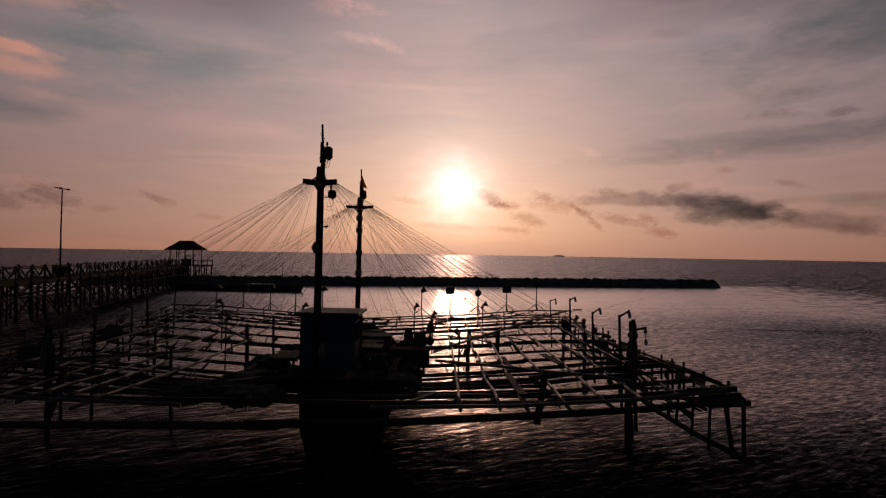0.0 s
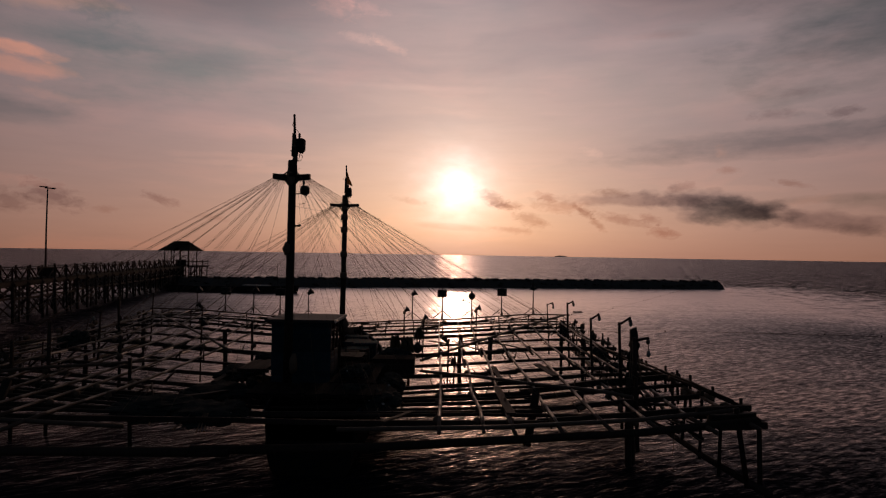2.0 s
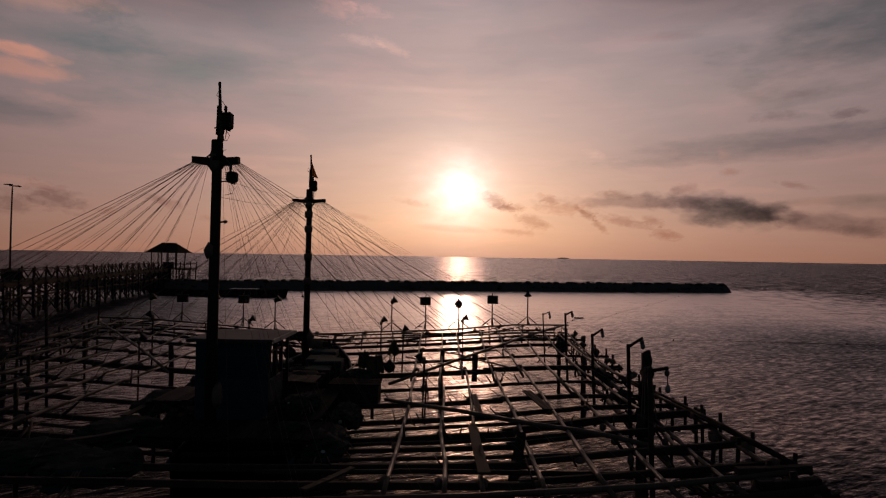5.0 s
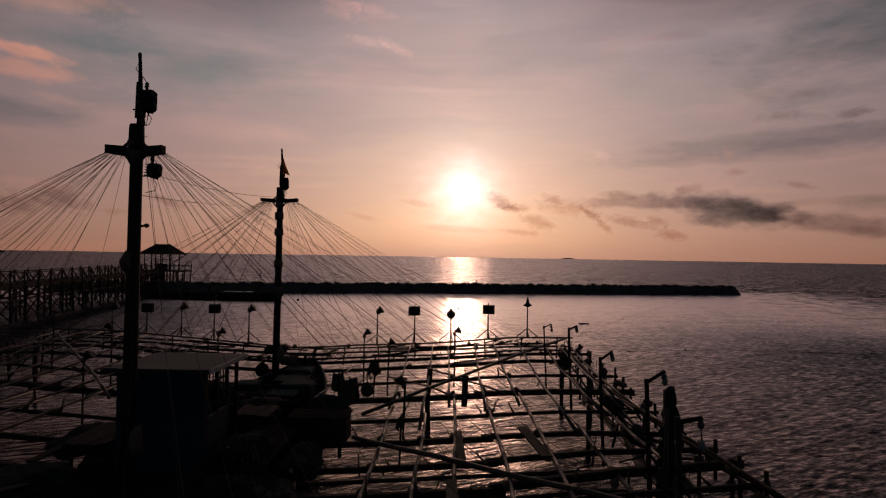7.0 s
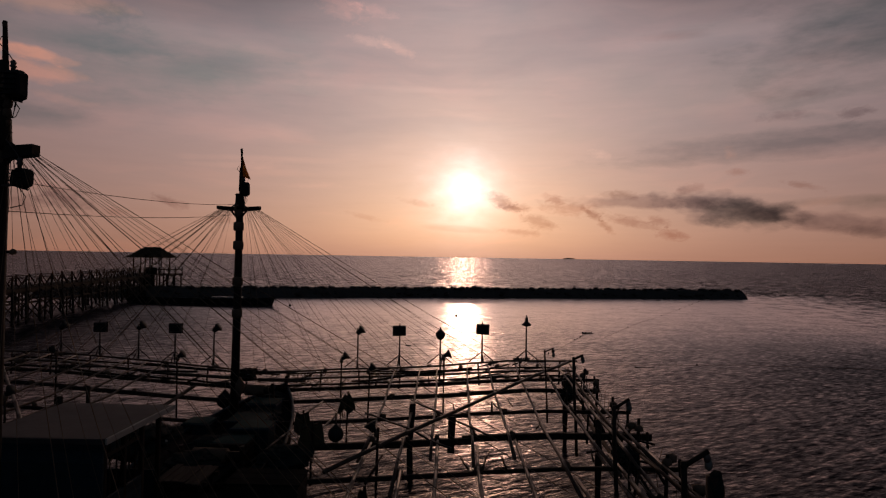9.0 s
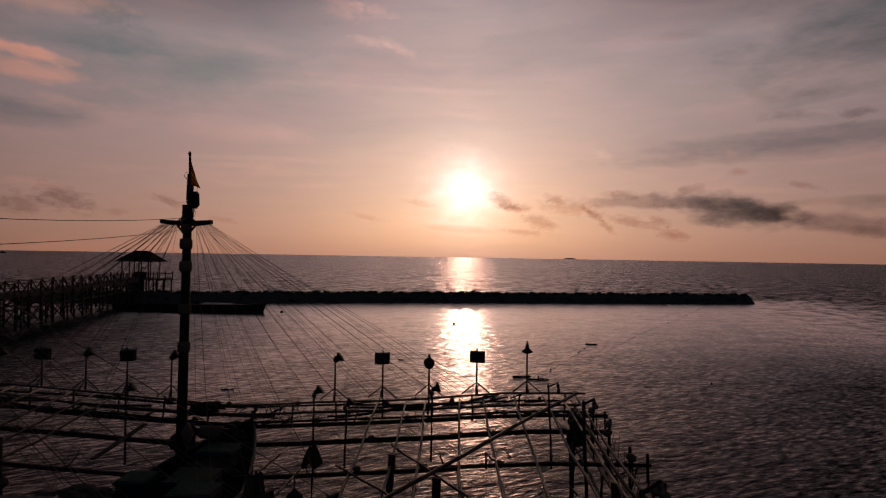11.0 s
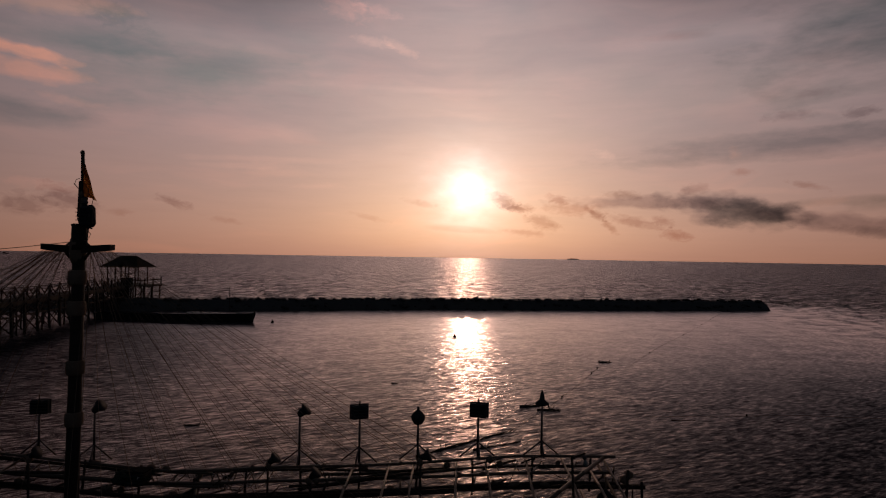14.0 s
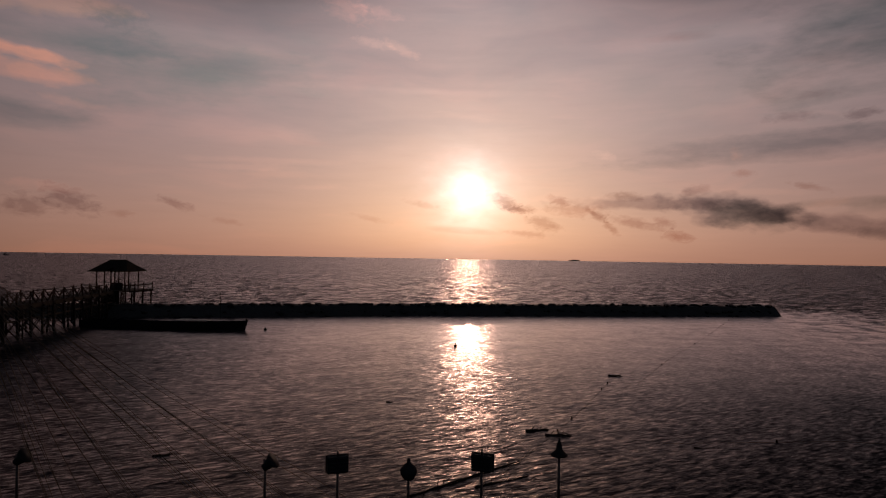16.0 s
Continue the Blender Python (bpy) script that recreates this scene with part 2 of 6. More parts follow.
sun.data.energy, sun.data.angle, sun.data.color = 0.11, radians(1.5), (1.0, 0.55, 0.37)
sun.matrix_world = look((200 * math.sin(radians(SUN_AZ)), 200, 200 * math.tan(radians(SUN_EL))), (0, 0, 0))
scene.view_settings.exposure = 0.0


# ---- materials ----
def material(name, colour, rough=0.7, vary=0.35, scale=6.0, bump=0.3, stretch=(1, 1, 1), metal=0.0, ior=1.45, gloss=None):
    mat = bpy.data.materials.new(name)
    mat.use_nodes = True
    t = mat.node_tree
    m, mix, noise_at, ramp, vec = shader(t)
    b = t.nodes["Principled BSDF"]
    co = t.nodes.new("ShaderNodeTexCoord").outputs["Object"]
    mp = t.nodes.new("ShaderNodeMapping")
    mp.inputs["Scale"].default_value = stretch
    t.links.new(co, mp.inputs[0])
    fine, broad = noise_at(mp.outputs[0], scale, 6.0, 0.65), noise_at(co, scale * 0.12 + 0.15, 3.0)
    rnd = t.nodes.new("ShaderNodeObjectInfo").outputs["Random"]
    k = m("ADD", m("MULTIPLY", fine, 0.6), m("ADD", m("MULTIPLY", broad, 0.5), m("MULTIPLY", rnd, 0.3)))
    lo = tuple(c * (1 - vary) for c in colour)
    hi = tuple(min(1, c * (1 + vary)) for c in colour)
    t.links.new(mix(m("SUBTRACT", m("MULTIPLY", k, 1.6), 0.6, clamp=True), lo, hi), b.inputs["Base Color"])
    t.links.new(m("ADD", rough - 0.12, m("MULTIPLY", broad, 0.24), clamp=True), b.inputs["Roughness"])
    b.inputs["Specular IOR Level"].default_value = gloss if gloss is not None else 0.5 if metal or rough < 0.5 else 0.25 if rough < 0.6 else 0.1
    b.inputs["Metallic"].default_value, b.inputs["IOR"].default_value = metal, ior
    if bump:
        bp = t.nodes.new("ShaderNodeBump")
        bp.inputs["Strength"].default_value, bp.inputs["Distance"].default_value = bump, 0.02
        t.links.new(fine, bp.inputs["Height"])
        t.links.new(bp.outputs[0], b.inputs["Normal"])
    return mat


def water_material():
    mat = bpy.data.materials.new("sea_water")
    mat.use_nodes = True
    t = mat.node_tree
    m, mix, noise_at, ramp, vec = shader(t)
    b = t.nodes["Principled BSDF"]
    pos = t.nodes.new("ShaderNodeNewGeometry").outputs["Position"]
    sep = t.nodes.new("ShaderNodeSeparateXYZ")
    t.links.new(pos, sep.inputs[0])
    x, y, _ = sep.outputs
    # wind ripples, longer across the wind than along it
    turn = m("SUBTRACT", m("MULTIPLY", y, 0.87), m("MULTIPLY", x, 0.5))
    along = m("ADD", m("MULTIPLY", x, 0.87), m("MULTIPLY", y, 0.5))
    swell = noise_at(vec(m("MULTIPLY", along, 0.10), m("MULTIPLY", turn, 0.30), 0.0), 1.0, 2.0, 0.5)
    chop = noise_at(vec(m("MULTIPLY", along, 0.4), m("MULTIPLY", turn, 1.25), 2.0), 1.0, 3.0, 0.55, 0.3)
    ripple = noise_at(vec(m("MULTIPLY", along, 1.5), m("MULTIPLY", turn, 3.4), 4.0), 1.0, 4.0, 0.62, 0.3)
    # open sea past the breakwater is rougher; calm patches inside
    shore = m("SUBTRACT", y, m("MULTIPLY", x, 0.16))
    open_sea = m("DIVIDE", m("SUBTRACT", shore, 112.0), 14.0, clamp=True)
    outside = m("MAXIMUM", open_sea, m("DIVIDE", m("SUBTRACT", x, 45.0), 40.0, clamp=True))
    patch = noise_at(vec(m("MULTIPLY", x, 0.03), m("MULTIPLY", y, 0.05), 7.0), 1.0, 3.0)
    calm = m("ADD", 0.55, m("MULTIPLY", patch, 0.9))
    calm = m("ADD", calm, m("MULTIPLY", outside, m("SUBTRACT", 1.0, calm)))
    # the breeze reaches the water this side of the basin more
    breeze = m("MULTIPLY", m("DIVIDE", m("SUBTRACT", 62.0, y), 34.0, clamp=True), m("DIVIDE", m("SUBTRACT", y, 11.0), 10.0, clamp=True))
    # a gust darkens a belt of water beyond the platform; it is calmer under the lee of the breakwater
    gust = m("MULTIPLY", m("DIVIDE", m("SUBTRACT", 74.0, y), 30.0, clamp=True), m("DIVIDE", m("SUBTRACT", y, 22.0), 30.0, clamp=True))
    fetch = m("MAXIMUM", outside, m("ADD", 0.38, m("MULTIPLY", m("DIVIDE", m("SUBTRACT", 92.0, y), 45.0, clamp=True), 0.62)))
    calm = m("MULTIPLY", calm, fetch)
    # smoother beside the platform
    smooth = m("MULTIPLY", m("DIVIDE", m("SUBTRACT", x, 7.0), 16.0, clamp=True), m("SUBTRACT", 1.0, outside))
    height = m("ADD", m("MULTIPLY", swell, SEA[0]), m("ADD", m("MULTIPLY", chop, SEA[1]), m("MULTIPLY", ripple, SEA[2])))
    bp = t.nodes.new("ShaderNodeBump")
    bp.inputs["Strength"].default_value, bp.inputs["Distance"].default_value = 1.0, 1.0
    t.links.new(m("MULTIPLY", height, m("MULTIPLY", m("MULTIPLY", calm, m("SUBTRACT", 1.0, m("MULTIPLY", smooth, 0.45))), m("ADD", 0.45, m("MULTIPLY", breeze, 0.85)))), bp.inputs["Height"])

    # facets of wavelets too small to show their height
    def facets(sx, sy, w, detail, u=along, v=turn):
        n = t.nodes.new("ShaderNodeTexNoise")
        t.links.new(vec(m("MULTIPLY", u, sx), m("MULTIPLY", v, sy), w), n.inputs["Vector"])
        n.inputs["Scale"].default_value, n.inputs["Detail"].default_value, n.inputs["Roughness"].default_value = 1.0, detail, 0.62
        sp = t.nodes.new("ShaderNodeSeparateXYZ")
        t.links.new(n.outputs["Color"], sp.inputs[0])
        return m("SUBTRACT", sp.outputs[0], 0.5), m("SUBTRACT", sp.outputs[1], 0.5)

    ax, ay = facets(1.5, 4.6, 11.0, 3.0)
    bx, by = facets(0.42, 0.42, 17.0, 5.0, x, y)
    k1 = m("MULTIPLY", m("MULTIPLY", calm, m("ADD", 1.0, m("MULTIPLY", gust, 0.45))), m("ADD", SEA[3], m("MULTIPLY", outside, SEA[4])))
    k1 = m("MULTIPLY", k1, m("SUBTRACT", 1.0, m("MULTIPLY", smooth, 0.5)))
    k2 = m("MULTIPLY", m("ADD", 0.12, outside), SEA[5])
    # short steep wavelets where the breeze reaches
    cx, cy = facets(1.7, 4.6, 23.0, 3.0)
    k3 = m("MULTIPLY", m("MULTIPLY", breeze, calm), SEA[9])
    tilt_x = m("ADD", m("ADD", m("MULTIPLY", ax, k1), m("MULTIPLY", cx, k3)), m("MULTIPLY", bx, k2))
    # at a low angle only the near faces of the waves show
    # shade put into the tilt: water darkens to the left, most by the pier
    left_shade = m("DIVIDE", m("SUBTRACT", -11.0, x), 17.0, clamp=True)
    left_shade = m("ADD", left_shade, m("MULTIPLY", m("DIVIDE", m("SUBTRACT", -27.0, x), 12.0, clamp=True), 0.4))
    # the same darkening tilt, weaker, is put into the right side
    side_shade = m("MULTIPLY", m("ADD", m("MULTIPLY", left_shade, 1.5), m("MULTIPLY", m("DIVIDE", m("SUBTRACT", x, 8.0), 26.0, clamp=True), m("ADD", 0.32, m("MULTIPLY", gust, 0.85)))), m("SUBTRACT", 1.0, outside))
    # tilt that darkens the open sea towards both sides
    abeam = m("DIVIDE", m("SUBTRACT", m("ABSOLUTE", m("DIVIDE", x, m("MAXIMUM", y, 60.0))), 0.12), 0.6, clamp=True)
    # shade by tilt: the water nearest the viewer is darkened
    near_shade = m("MULTIPLY", m("DIVIDE", m("SUBTRACT", 26.0, y), 9.0, clamp=True), 0.18)
    # shade put into the tilt under the left half of the platform too
    port_shade = m("MULTIPLY", m("DIVIDE", m("SUBTRACT", -3.0, x), 9.0, clamp=True), m("DIVIDE", m("SUBTRACT", 42.0, y), 9.0, clamp=True))
    near_shade = m("ADD", near_shade, m("MULTIPLY", port_shade, 0.05))
    face = m("ADD", near_shade, m("ADD", m("ADD", m("MULTIPLY", gust, SEA[7]), m("MULTIPLY", side_shade, SEA[10])), m("MULTIPLY", outside, m("ADD", SEA[8], m("MULTIPLY", abeam, 0.13)))))
    tilt_y = m("SUBTRACT", m("ADD", m("ADD", m("MULTIPLY", ay, k1), m("MULTIPLY", cy, k3)), m("MULTIPLY", by, k2)), m("MULTIPLY", face, calm))
    # sideways slopes grow towards the breakwater, to widen and dim the sun glint
    reach = m("DIVIDE", m("SUBTRACT", y, 58.0), 26.0, clamp=True)
    add = t.nodes.new("ShaderNodeVectorMath")
    add.operation = "ADD"
    t.links.new(bp.outputs[0], add.inputs[0])
    t.links.new(vec(m("MULTIPLY", tilt_x, m("ADD", m("SUBTRACT", 2.5, m("MULTIPLY", outside, 0.5)), m("MULTIPLY", m("SUBTRACT", 1.0, outside), m("MULTIPLY", reach, 1.6)))), tilt_y, 0.0), add.inputs[1])
    unit = t.nodes.new("ShaderNodeVectorMath")
    unit.operation = "NORMALIZE"
    t.links.new(add.outputs[0], unit.inputs[0])
    t.links.new(unit.outputs[0], b.inputs["Normal"])
    # mirror-like faces, and a share roughened by ripples too fine to see
    def gloss(rough, tint):
        g = t.nodes.new("ShaderNodeBsdfGlossy")
        g.inputs["Roughness"].default_value, g.inputs["Color"].default_value = rough, tint
        t.links.new(unit.outputs[0], g.inputs["Normal"])
        return g.outputs[0]

    def blend(fac, a, b2):
        n = t.nodes.new("ShaderNodeMixShader")
        if isinstance(fac, float):
            n.inputs[0].default_value = fac
        else:
            t.links.new(fac, n.inputs[0])
        t.links.new(a, n.inputs[1])
        t.links.new(b2, n.inputs[2])
        return n.outputs[0]

    murk = t.nodes.new("ShaderNodeBsdfDiffuse")
    t.links.new(mix(patch, (0.005, 0.006, 0.010), (0.008, 0.009, 0.014)), murk.inputs["Color"])
    fresnel = t.nodes.new("ShaderNodeFresnel")
    fresnel.inputs["IOR"].default_value = 1.40
    t.links.new(unit.outputs[0], fresnel.inputs["Normal"])
    warm = (1.0, 0.935, 0.95, 1)
    fine = m("ADD", SEA[11], m("ADD", m("MULTIPLY", outside, 0.30), m("MULTIPLY", m("MULTIPLY", reach, m("SUBTRACT", 1.0, outside)), 0.16)))
    shine = blend(fine, gloss(SEA[6], warm), gloss(SEA[12], warm))
    mirror = m("MULTIPLY", m("POWER", fresnel.outputs[0], 2.0), 2.8, clamp=True)
    t.links.new(blend(mirror, murk.outputs[0], shine), t.nodes["Material Output"].inputs["Surface"])
    t.nodes.remove(b)
    return mat


SEA = (0.15, 0.05, 0.052, 0.38, 0.50, 0.58, 0.13, 0.0, 0.12, 0.20, 0.15, 0.52, 0.31)
WATER = water_material()
BAMBOO = material("weathered_bamboo", (0.088, 0.061, 0.043), 0.46, 0.4, 9.0, 0.3, gloss=0.35)
TIMBER = material("dark_wet_timber", (0.036, 0.027, 0.022), 0.66, 0.5, 7.0, 0.6, gloss=0.07)
PLANK = material("grey_planks", (0.042, 0.034, 0.028), 0.7, 0.5, 8.0, 0.5, (6, 1, 6), gloss=0.06)
PAINT_BLUE = material("faded_blue_paint", (0.022, 0.038, 0.048), 0.6, 0.45, 5.0, 0.3, gloss=0.12)
PAINT_WHITE = material("dirty_white_paint", (0.42, 0.40, 0.36), 0.5, 0.3, 5.0, 0.2)
ROOF_SHEET = material("roof_board", (0.05, 0.048, 0.047), 0.6, 0.5, 3.0, 0.35, gloss=0.15)
TAR = material("tarred_hull", (0.014, 0.013, 0.013), 0.9, 0.4, 5.0, 0.6, gloss=0.02)
STONE = material("wet_basalt", (0.06, 0.055, 0.05), 0.8, 0.45, 3.0, 0.8)
METAL = material("rusty_steel", (0.12, 0.10, 0.09), 0.5, 0.4, 12.0, 0.3, metal=0.7)
LAMP_METAL = material("dark_lamp_housing", (0.03, 0.03, 0.03), 0.65, 0.3, 10.0, 0.15, metal=0.0)
ROPE = material("frayed_rope", (0.14, 0.10, 0.07), 0.9, 0.3, 30.0, 0.3)
CLOTH = material("faded_orange_cloth", (0.5, 0.26, 0.08), 0.85, 0.25, 8.0, 0.2)
def thin_cloth(mat, colour, share):
    """Lets part of the light shine through a thin cloth."""
    t = mat.node_tree
    b, out = t.nodes["Principled BSDF"], t.nodes["Material Output"]
    tr, mx = t.nodes.new("ShaderNodeBsdfTranslucent"), t.nodes.new("ShaderNodeMixShader")
    tr.inputs["Color"].default_value, mx.inputs[0].default_value = (*colour, 1), share
    t.links.new(b.outputs[0], mx.inputs[1])
    t.links.new(tr.outputs[0], mx.inputs[2])
    t.links.new(mx.outputs[0], out.inputs["Surface"])


thin_cloth(CLOTH, (0.75, 0.36, 0.10), 0.6)
TARP = material("green_tarpaulin", (0.018, 0.045, 0.04), 0.7, 0.4, 6.0, 0.4, gloss=0.05)
THATCH = material("palm_thatch", (0.09, 0.07, 0.05), 0.9, 0.4, 14.0, 0.8)
FOAM = material("white_float", (0.45, 0.43, 0.40), 0.6, 0.3, 9.0, 0.2)
BULB = material("milky_bulb_glass", (0.16, 0.17, 0.15), 0.2, 0.2, 6.0, 0.0)
NET = material("dark_net", (0.02, 0.026, 0.024), 0.95, 0.5, 34.0, 1.0)
NET_SHEET = material("thin_green_net", (0.035, 0.045, 0.04), 0.9, 0.4, 30.0, 0.5)
thin_cloth(NET_SHEET, (0.06, 0.075, 0.06), 0.4)
LEAF = material("far_island_scrub", (0.05, 0.055, 0.04), 0.9, 0.3, 0.1, 0.2)


# ---- mesh helpers ----
def thing(name, at, label, category, group="", kind=""):
    ob = new(name)
    ob.empty_display_size = 0.2
    ob.location = at
    return tagged(ob, label, category, group, kind)


def part(name, bm, mat, parent=None, label="", smooth=False):
    """One mesh object, its vertices in world metres, under a thing or a part."""
    origin = Vector((0, 0, 0))
    o = parent
    while o:
        origin += o.location
        o = o.parent
    bmesh.ops.translate(bm, verts=bm.verts, vec=-origin)
    me = bpy.data.meshes.new(name)
    bm.to_mesh(me)
    bm.free()
    me.materials.append(mat)
    if smooth:
        me.shade_smooth()
    ob = new(name, me)
    ob.parent = parent
    if label:
        ob["label"] = label
    return ob


def tube_into(bm, pts, radii, segs=8, flat=1.0):
    """A round bar through points, closed at both ends. flat squashes it upright."""
    pts = [Vector(p) for p in pts]
    rings = []
    for i, p in enumerate(pts):
        d = (pts[min(i + 1, len(pts) - 1)] - pts[max(i - 1, 0)]).normalized()
        side = d.cross(Vector((0, 0, 1)))
        if side.length < 1e-3:
            side = Vector((1, 0, 0))
        side.normalize()
        up = side.cross(d).normalized()
        r = radii[i] if isinstance(radii, (list, tuple)) else radii
        rings.append([bm.verts.new(p + side * (math.cos(a) * r) + up * (math.sin(a) * r * flat))
                      for a in (2 * math.pi * j / segs for j in range(segs))])
    for a, b in zip(rings, rings[1:]):
        for j in range(segs):
            bm.faces.new((a[j], a[(j + 1) % segs], b[(j + 1) % segs], b[j]))
    bm.faces.new(rings[0][::-1])
    bm.faces.new(rings[-1])


def bar(name, pts, r, mat, parent, segs=8, label="", wobble=0.0, taper=1.0, flat=1.0, nodes=0):
    """A pole or rope; wobble bends it a little, nodes adds the swellings of bamboo."""
    pts = [Vector(p) for p in pts]
    if len(pts) == 2 and (wobble or nodes):
        a, b = pts
        n = nodes or max(3, int((b - a).length / 1.5))
        seed = random.uniform(0, 99)
        pts = []
        for i in range(n + 1):
            f = i / n
            p = a.lerp(b, f)
            w = wobble * math.sin(math.pi * f) ** 0.5
            p += Vector((noise.noise((seed, f * 3, 0)), noise.noise((seed, f * 3, 5)), 0.7 * noise.noise((seed, f * 3, 9)))) * w * 2
            pts.append(p)
    n = len(pts) - 1
    radii = [r * (1 + (taper - 1) * i / n) for i in range(n + 1)]
    bm = bmesh.new()
    if nodes:
        dense, rr = [], []
        for i, p in enumerate(pts):
            d = (pts[min(i + 1, n)] - pts[max(i - 1, 0)]).normalized()
            if 0 < i < n:
                dense += [p - d * 0.03, p, p + d * 0.03]
                rr += [radii[i], radii[i] * 1.16, radii[i]]
            else:
                dense.append(p)
                rr.append(radii[i])
        tube_into(bm, dense, rr, segs, flat)
    else:
        tube_into(bm, pts, radii, segs, flat)
    return part(name, bm, mat, parent, label, smooth=segs > 5)


def box_into(bm, lo, hi, bevel=0.0, rot=0.0, jitter=0.0):
    lo, hi = Vector(lo), Vector(hi)
    c, s = (lo + hi) / 2, hi - lo
    r = bmesh.ops.create_cube(bm, size=1.0)
    vs = r["verts"]
    for v in vs:
        v.co = Vector((v.co.x * s.x, v.co.y * s.y, v.co.z * s.z))
    if bevel:
        es = list({e for v in vs for e in v.link_edges})
        vs = list({v for f in bmesh.ops.bevel(bm, geom=es, offset=bevel, segments=1, affect="EDGES")["faces"] for v in f.verts})
    turn = Matrix.Rotation(rot, 3, "Z")
    for v in vs:
        v.co = turn @ v.co + c
        if jitter:
            v.co += Vector((random.uniform(-1, 1), random.uniform(-1, 1), random.uniform(-1, 1))) * jitter
    return vs


def block(name, lo, hi, mat, parent, bevel=0.01, rot=0.0, label="", jitter=0.0):
    bm = bmesh.new()
    box_into(bm, lo, hi, bevel, rot, jitter)
    return part(name, bm, mat, parent, label)


def beam(name, a, b, w, h, mat, parent, label="", sag=0.0):
    """A squared timber from a to b, its edges broken, slightly uneven."""
    a, b = Vector(a), Vector(b)
    d = (b - a).normalized()
    side = d.cross(Vector((0, 0, 1)))
    if side.length < 1e-3:
        side = Vector((1, 0, 0))
    side.normalize()
    up = side.cross(d).normalized()
    n = max(2, int((b - a).length / 2.0))
    bm = bmesh.new()
    rings = []
    c = 0.18
    prof = [(-1, -1 + c), (-1 + c, -1), (1 - c, -1), (1, -1 + c), (1, 1 - c), (1 - c, 1), (-1 + c, 1), (-1, 1 - c)]
    for i in range(n + 1):
        f = i / n
        p = a.lerp(b, f) - Vector((0, 0, sag * 4 * f * (1 - f)))
        k = 1 + random.uniform(-0.07, 0.07)
        p += side * random.uniform(-0.012, 0.012) + up * random.uniform(-0.012, 0.012)
        rings.append([bm.verts.new(p + side * (u * w / 2 * k) + up * (v * h / 2 * k)) for u, v in prof])
    for r1, r2 in zip(rings, rings[1:]):
        for j in range(8):
            bm.faces.new((r1[j], r1[(j + 1) % 8], r2[(j + 1) % 8], r2[j]))
    bm.faces.new(rings[0][::-1])
    bm.faces.new(rings[-1])
    return part(name, bm, mat, parent, label)


def lathe(name, at, profile, mat, parent, segs=14, tilt=None, label=""):
    """A turned shape: radius and height pairs round an upright axis at a point."""
    bm = bmesh.new()
    rings = []
    for r, z in profile:
        rings.append([bm.verts.new((max(r, 0.001) * math.cos(2 * math.pi * j / segs), max(r, 0.001) * math.sin(2 * math.pi * j / segs), z)) for j in range(segs)])
    for a, b in zip(rings, rings[1:]):
        for j in range(segs):
            bm.faces.new((a[j], a[(j + 1) % segs], b[(j + 1) % segs], b[j]))
    bm.faces.new(rings[0][::-1])
    bm.faces.new(rings[-1])
    if tilt:
        bmesh.ops.transform(bm, matrix=tilt, verts=bm.verts)
    bmesh.ops.translate(bm, verts=bm.verts, vec=Vector(at))
    return part(name, bm, mat, parent, label, smooth=True)


def setting(name, bm, mat, label, category):
    ob = part(name, bm, mat)
    return tagged(ob, label, category, kind="structure")


# ---- sea ----
def build_sea():
    bm = bmesh.new()
    n = 96
    rings = [0.0, 30, 80, 200, 500, 1200, 2600, 4900]
    c = bm.verts.new((0, 20, 0))
    prev = None
    for r in rings[1:]:
        ring = [bm.verts.new((r * math.cos(2 * math.pi * i / n), r * math.sin(2 * math.pi * i / n), 0)) for i in range(n)]
        for i in range(n):
            j = (i + 1) % n
            if prev:
                bm.faces.new((prev[i], ring[i], ring[j], prev[j]))
            else:
                bm.faces.new((c, ring[i], ring[j]))
        prev = ring
    return setting("water", bm, WATER, "dark rippled sea reflecting the low evening sun", "sea")


build_sea()


def build_island():
    bm = bmesh.new()
    cx, cy = 900.0, 4650.0
    n = 40
    top, bot = [], []
    for i in range(n + 1):
        f = i / n
        x = cx - 45 + 90 * f
        e = math.sin(math.pi * f) ** 0.35
        z = (9.0 + 3.5 * noise.noise((f * 9, 0, 0)) + 2 * noise.noise((f * 25, 3, 0))) * e
        top.append((bm.verts.new((x, cy - 8, z)), bm.verts.new((x, cy + 12, z * 0.9))))
        bot.append((bm.verts.new((x, cy - 30 * e, -0.5)), bm.verts.new((x, cy + 30, -0.5))))
    for i in range(n):
        bm.faces.new((bot[i][0], bot[i + 1][0], top[i + 1][0], top[i][0]))
        bm.faces.new((top[i][0], top[i + 1][0], top[i + 1][1], top[i][1]))
        bm.faces.new((top[i][1], top[i + 1][1], bot[i + 1][1], bot[i][1]))
    return setting("backdrop_island", bm, LEAF, "low dark wooded island on the horizon", "island")


build_island()

# ---- breakwater ----
BW = [(-60.0, 100.0), (-32.0, 105.0), (0.0, 113.5), (30.0, 118.0), (57.5, 123.0)]


def bw_at(x):
    for (x0, y0), (x1, y1) in zip(BW, BW[1:]):
        if x <= x1:
            return y0 + (y1 - y0) * (x - x0) / (x1 - x0)
    return BW[-1][1]


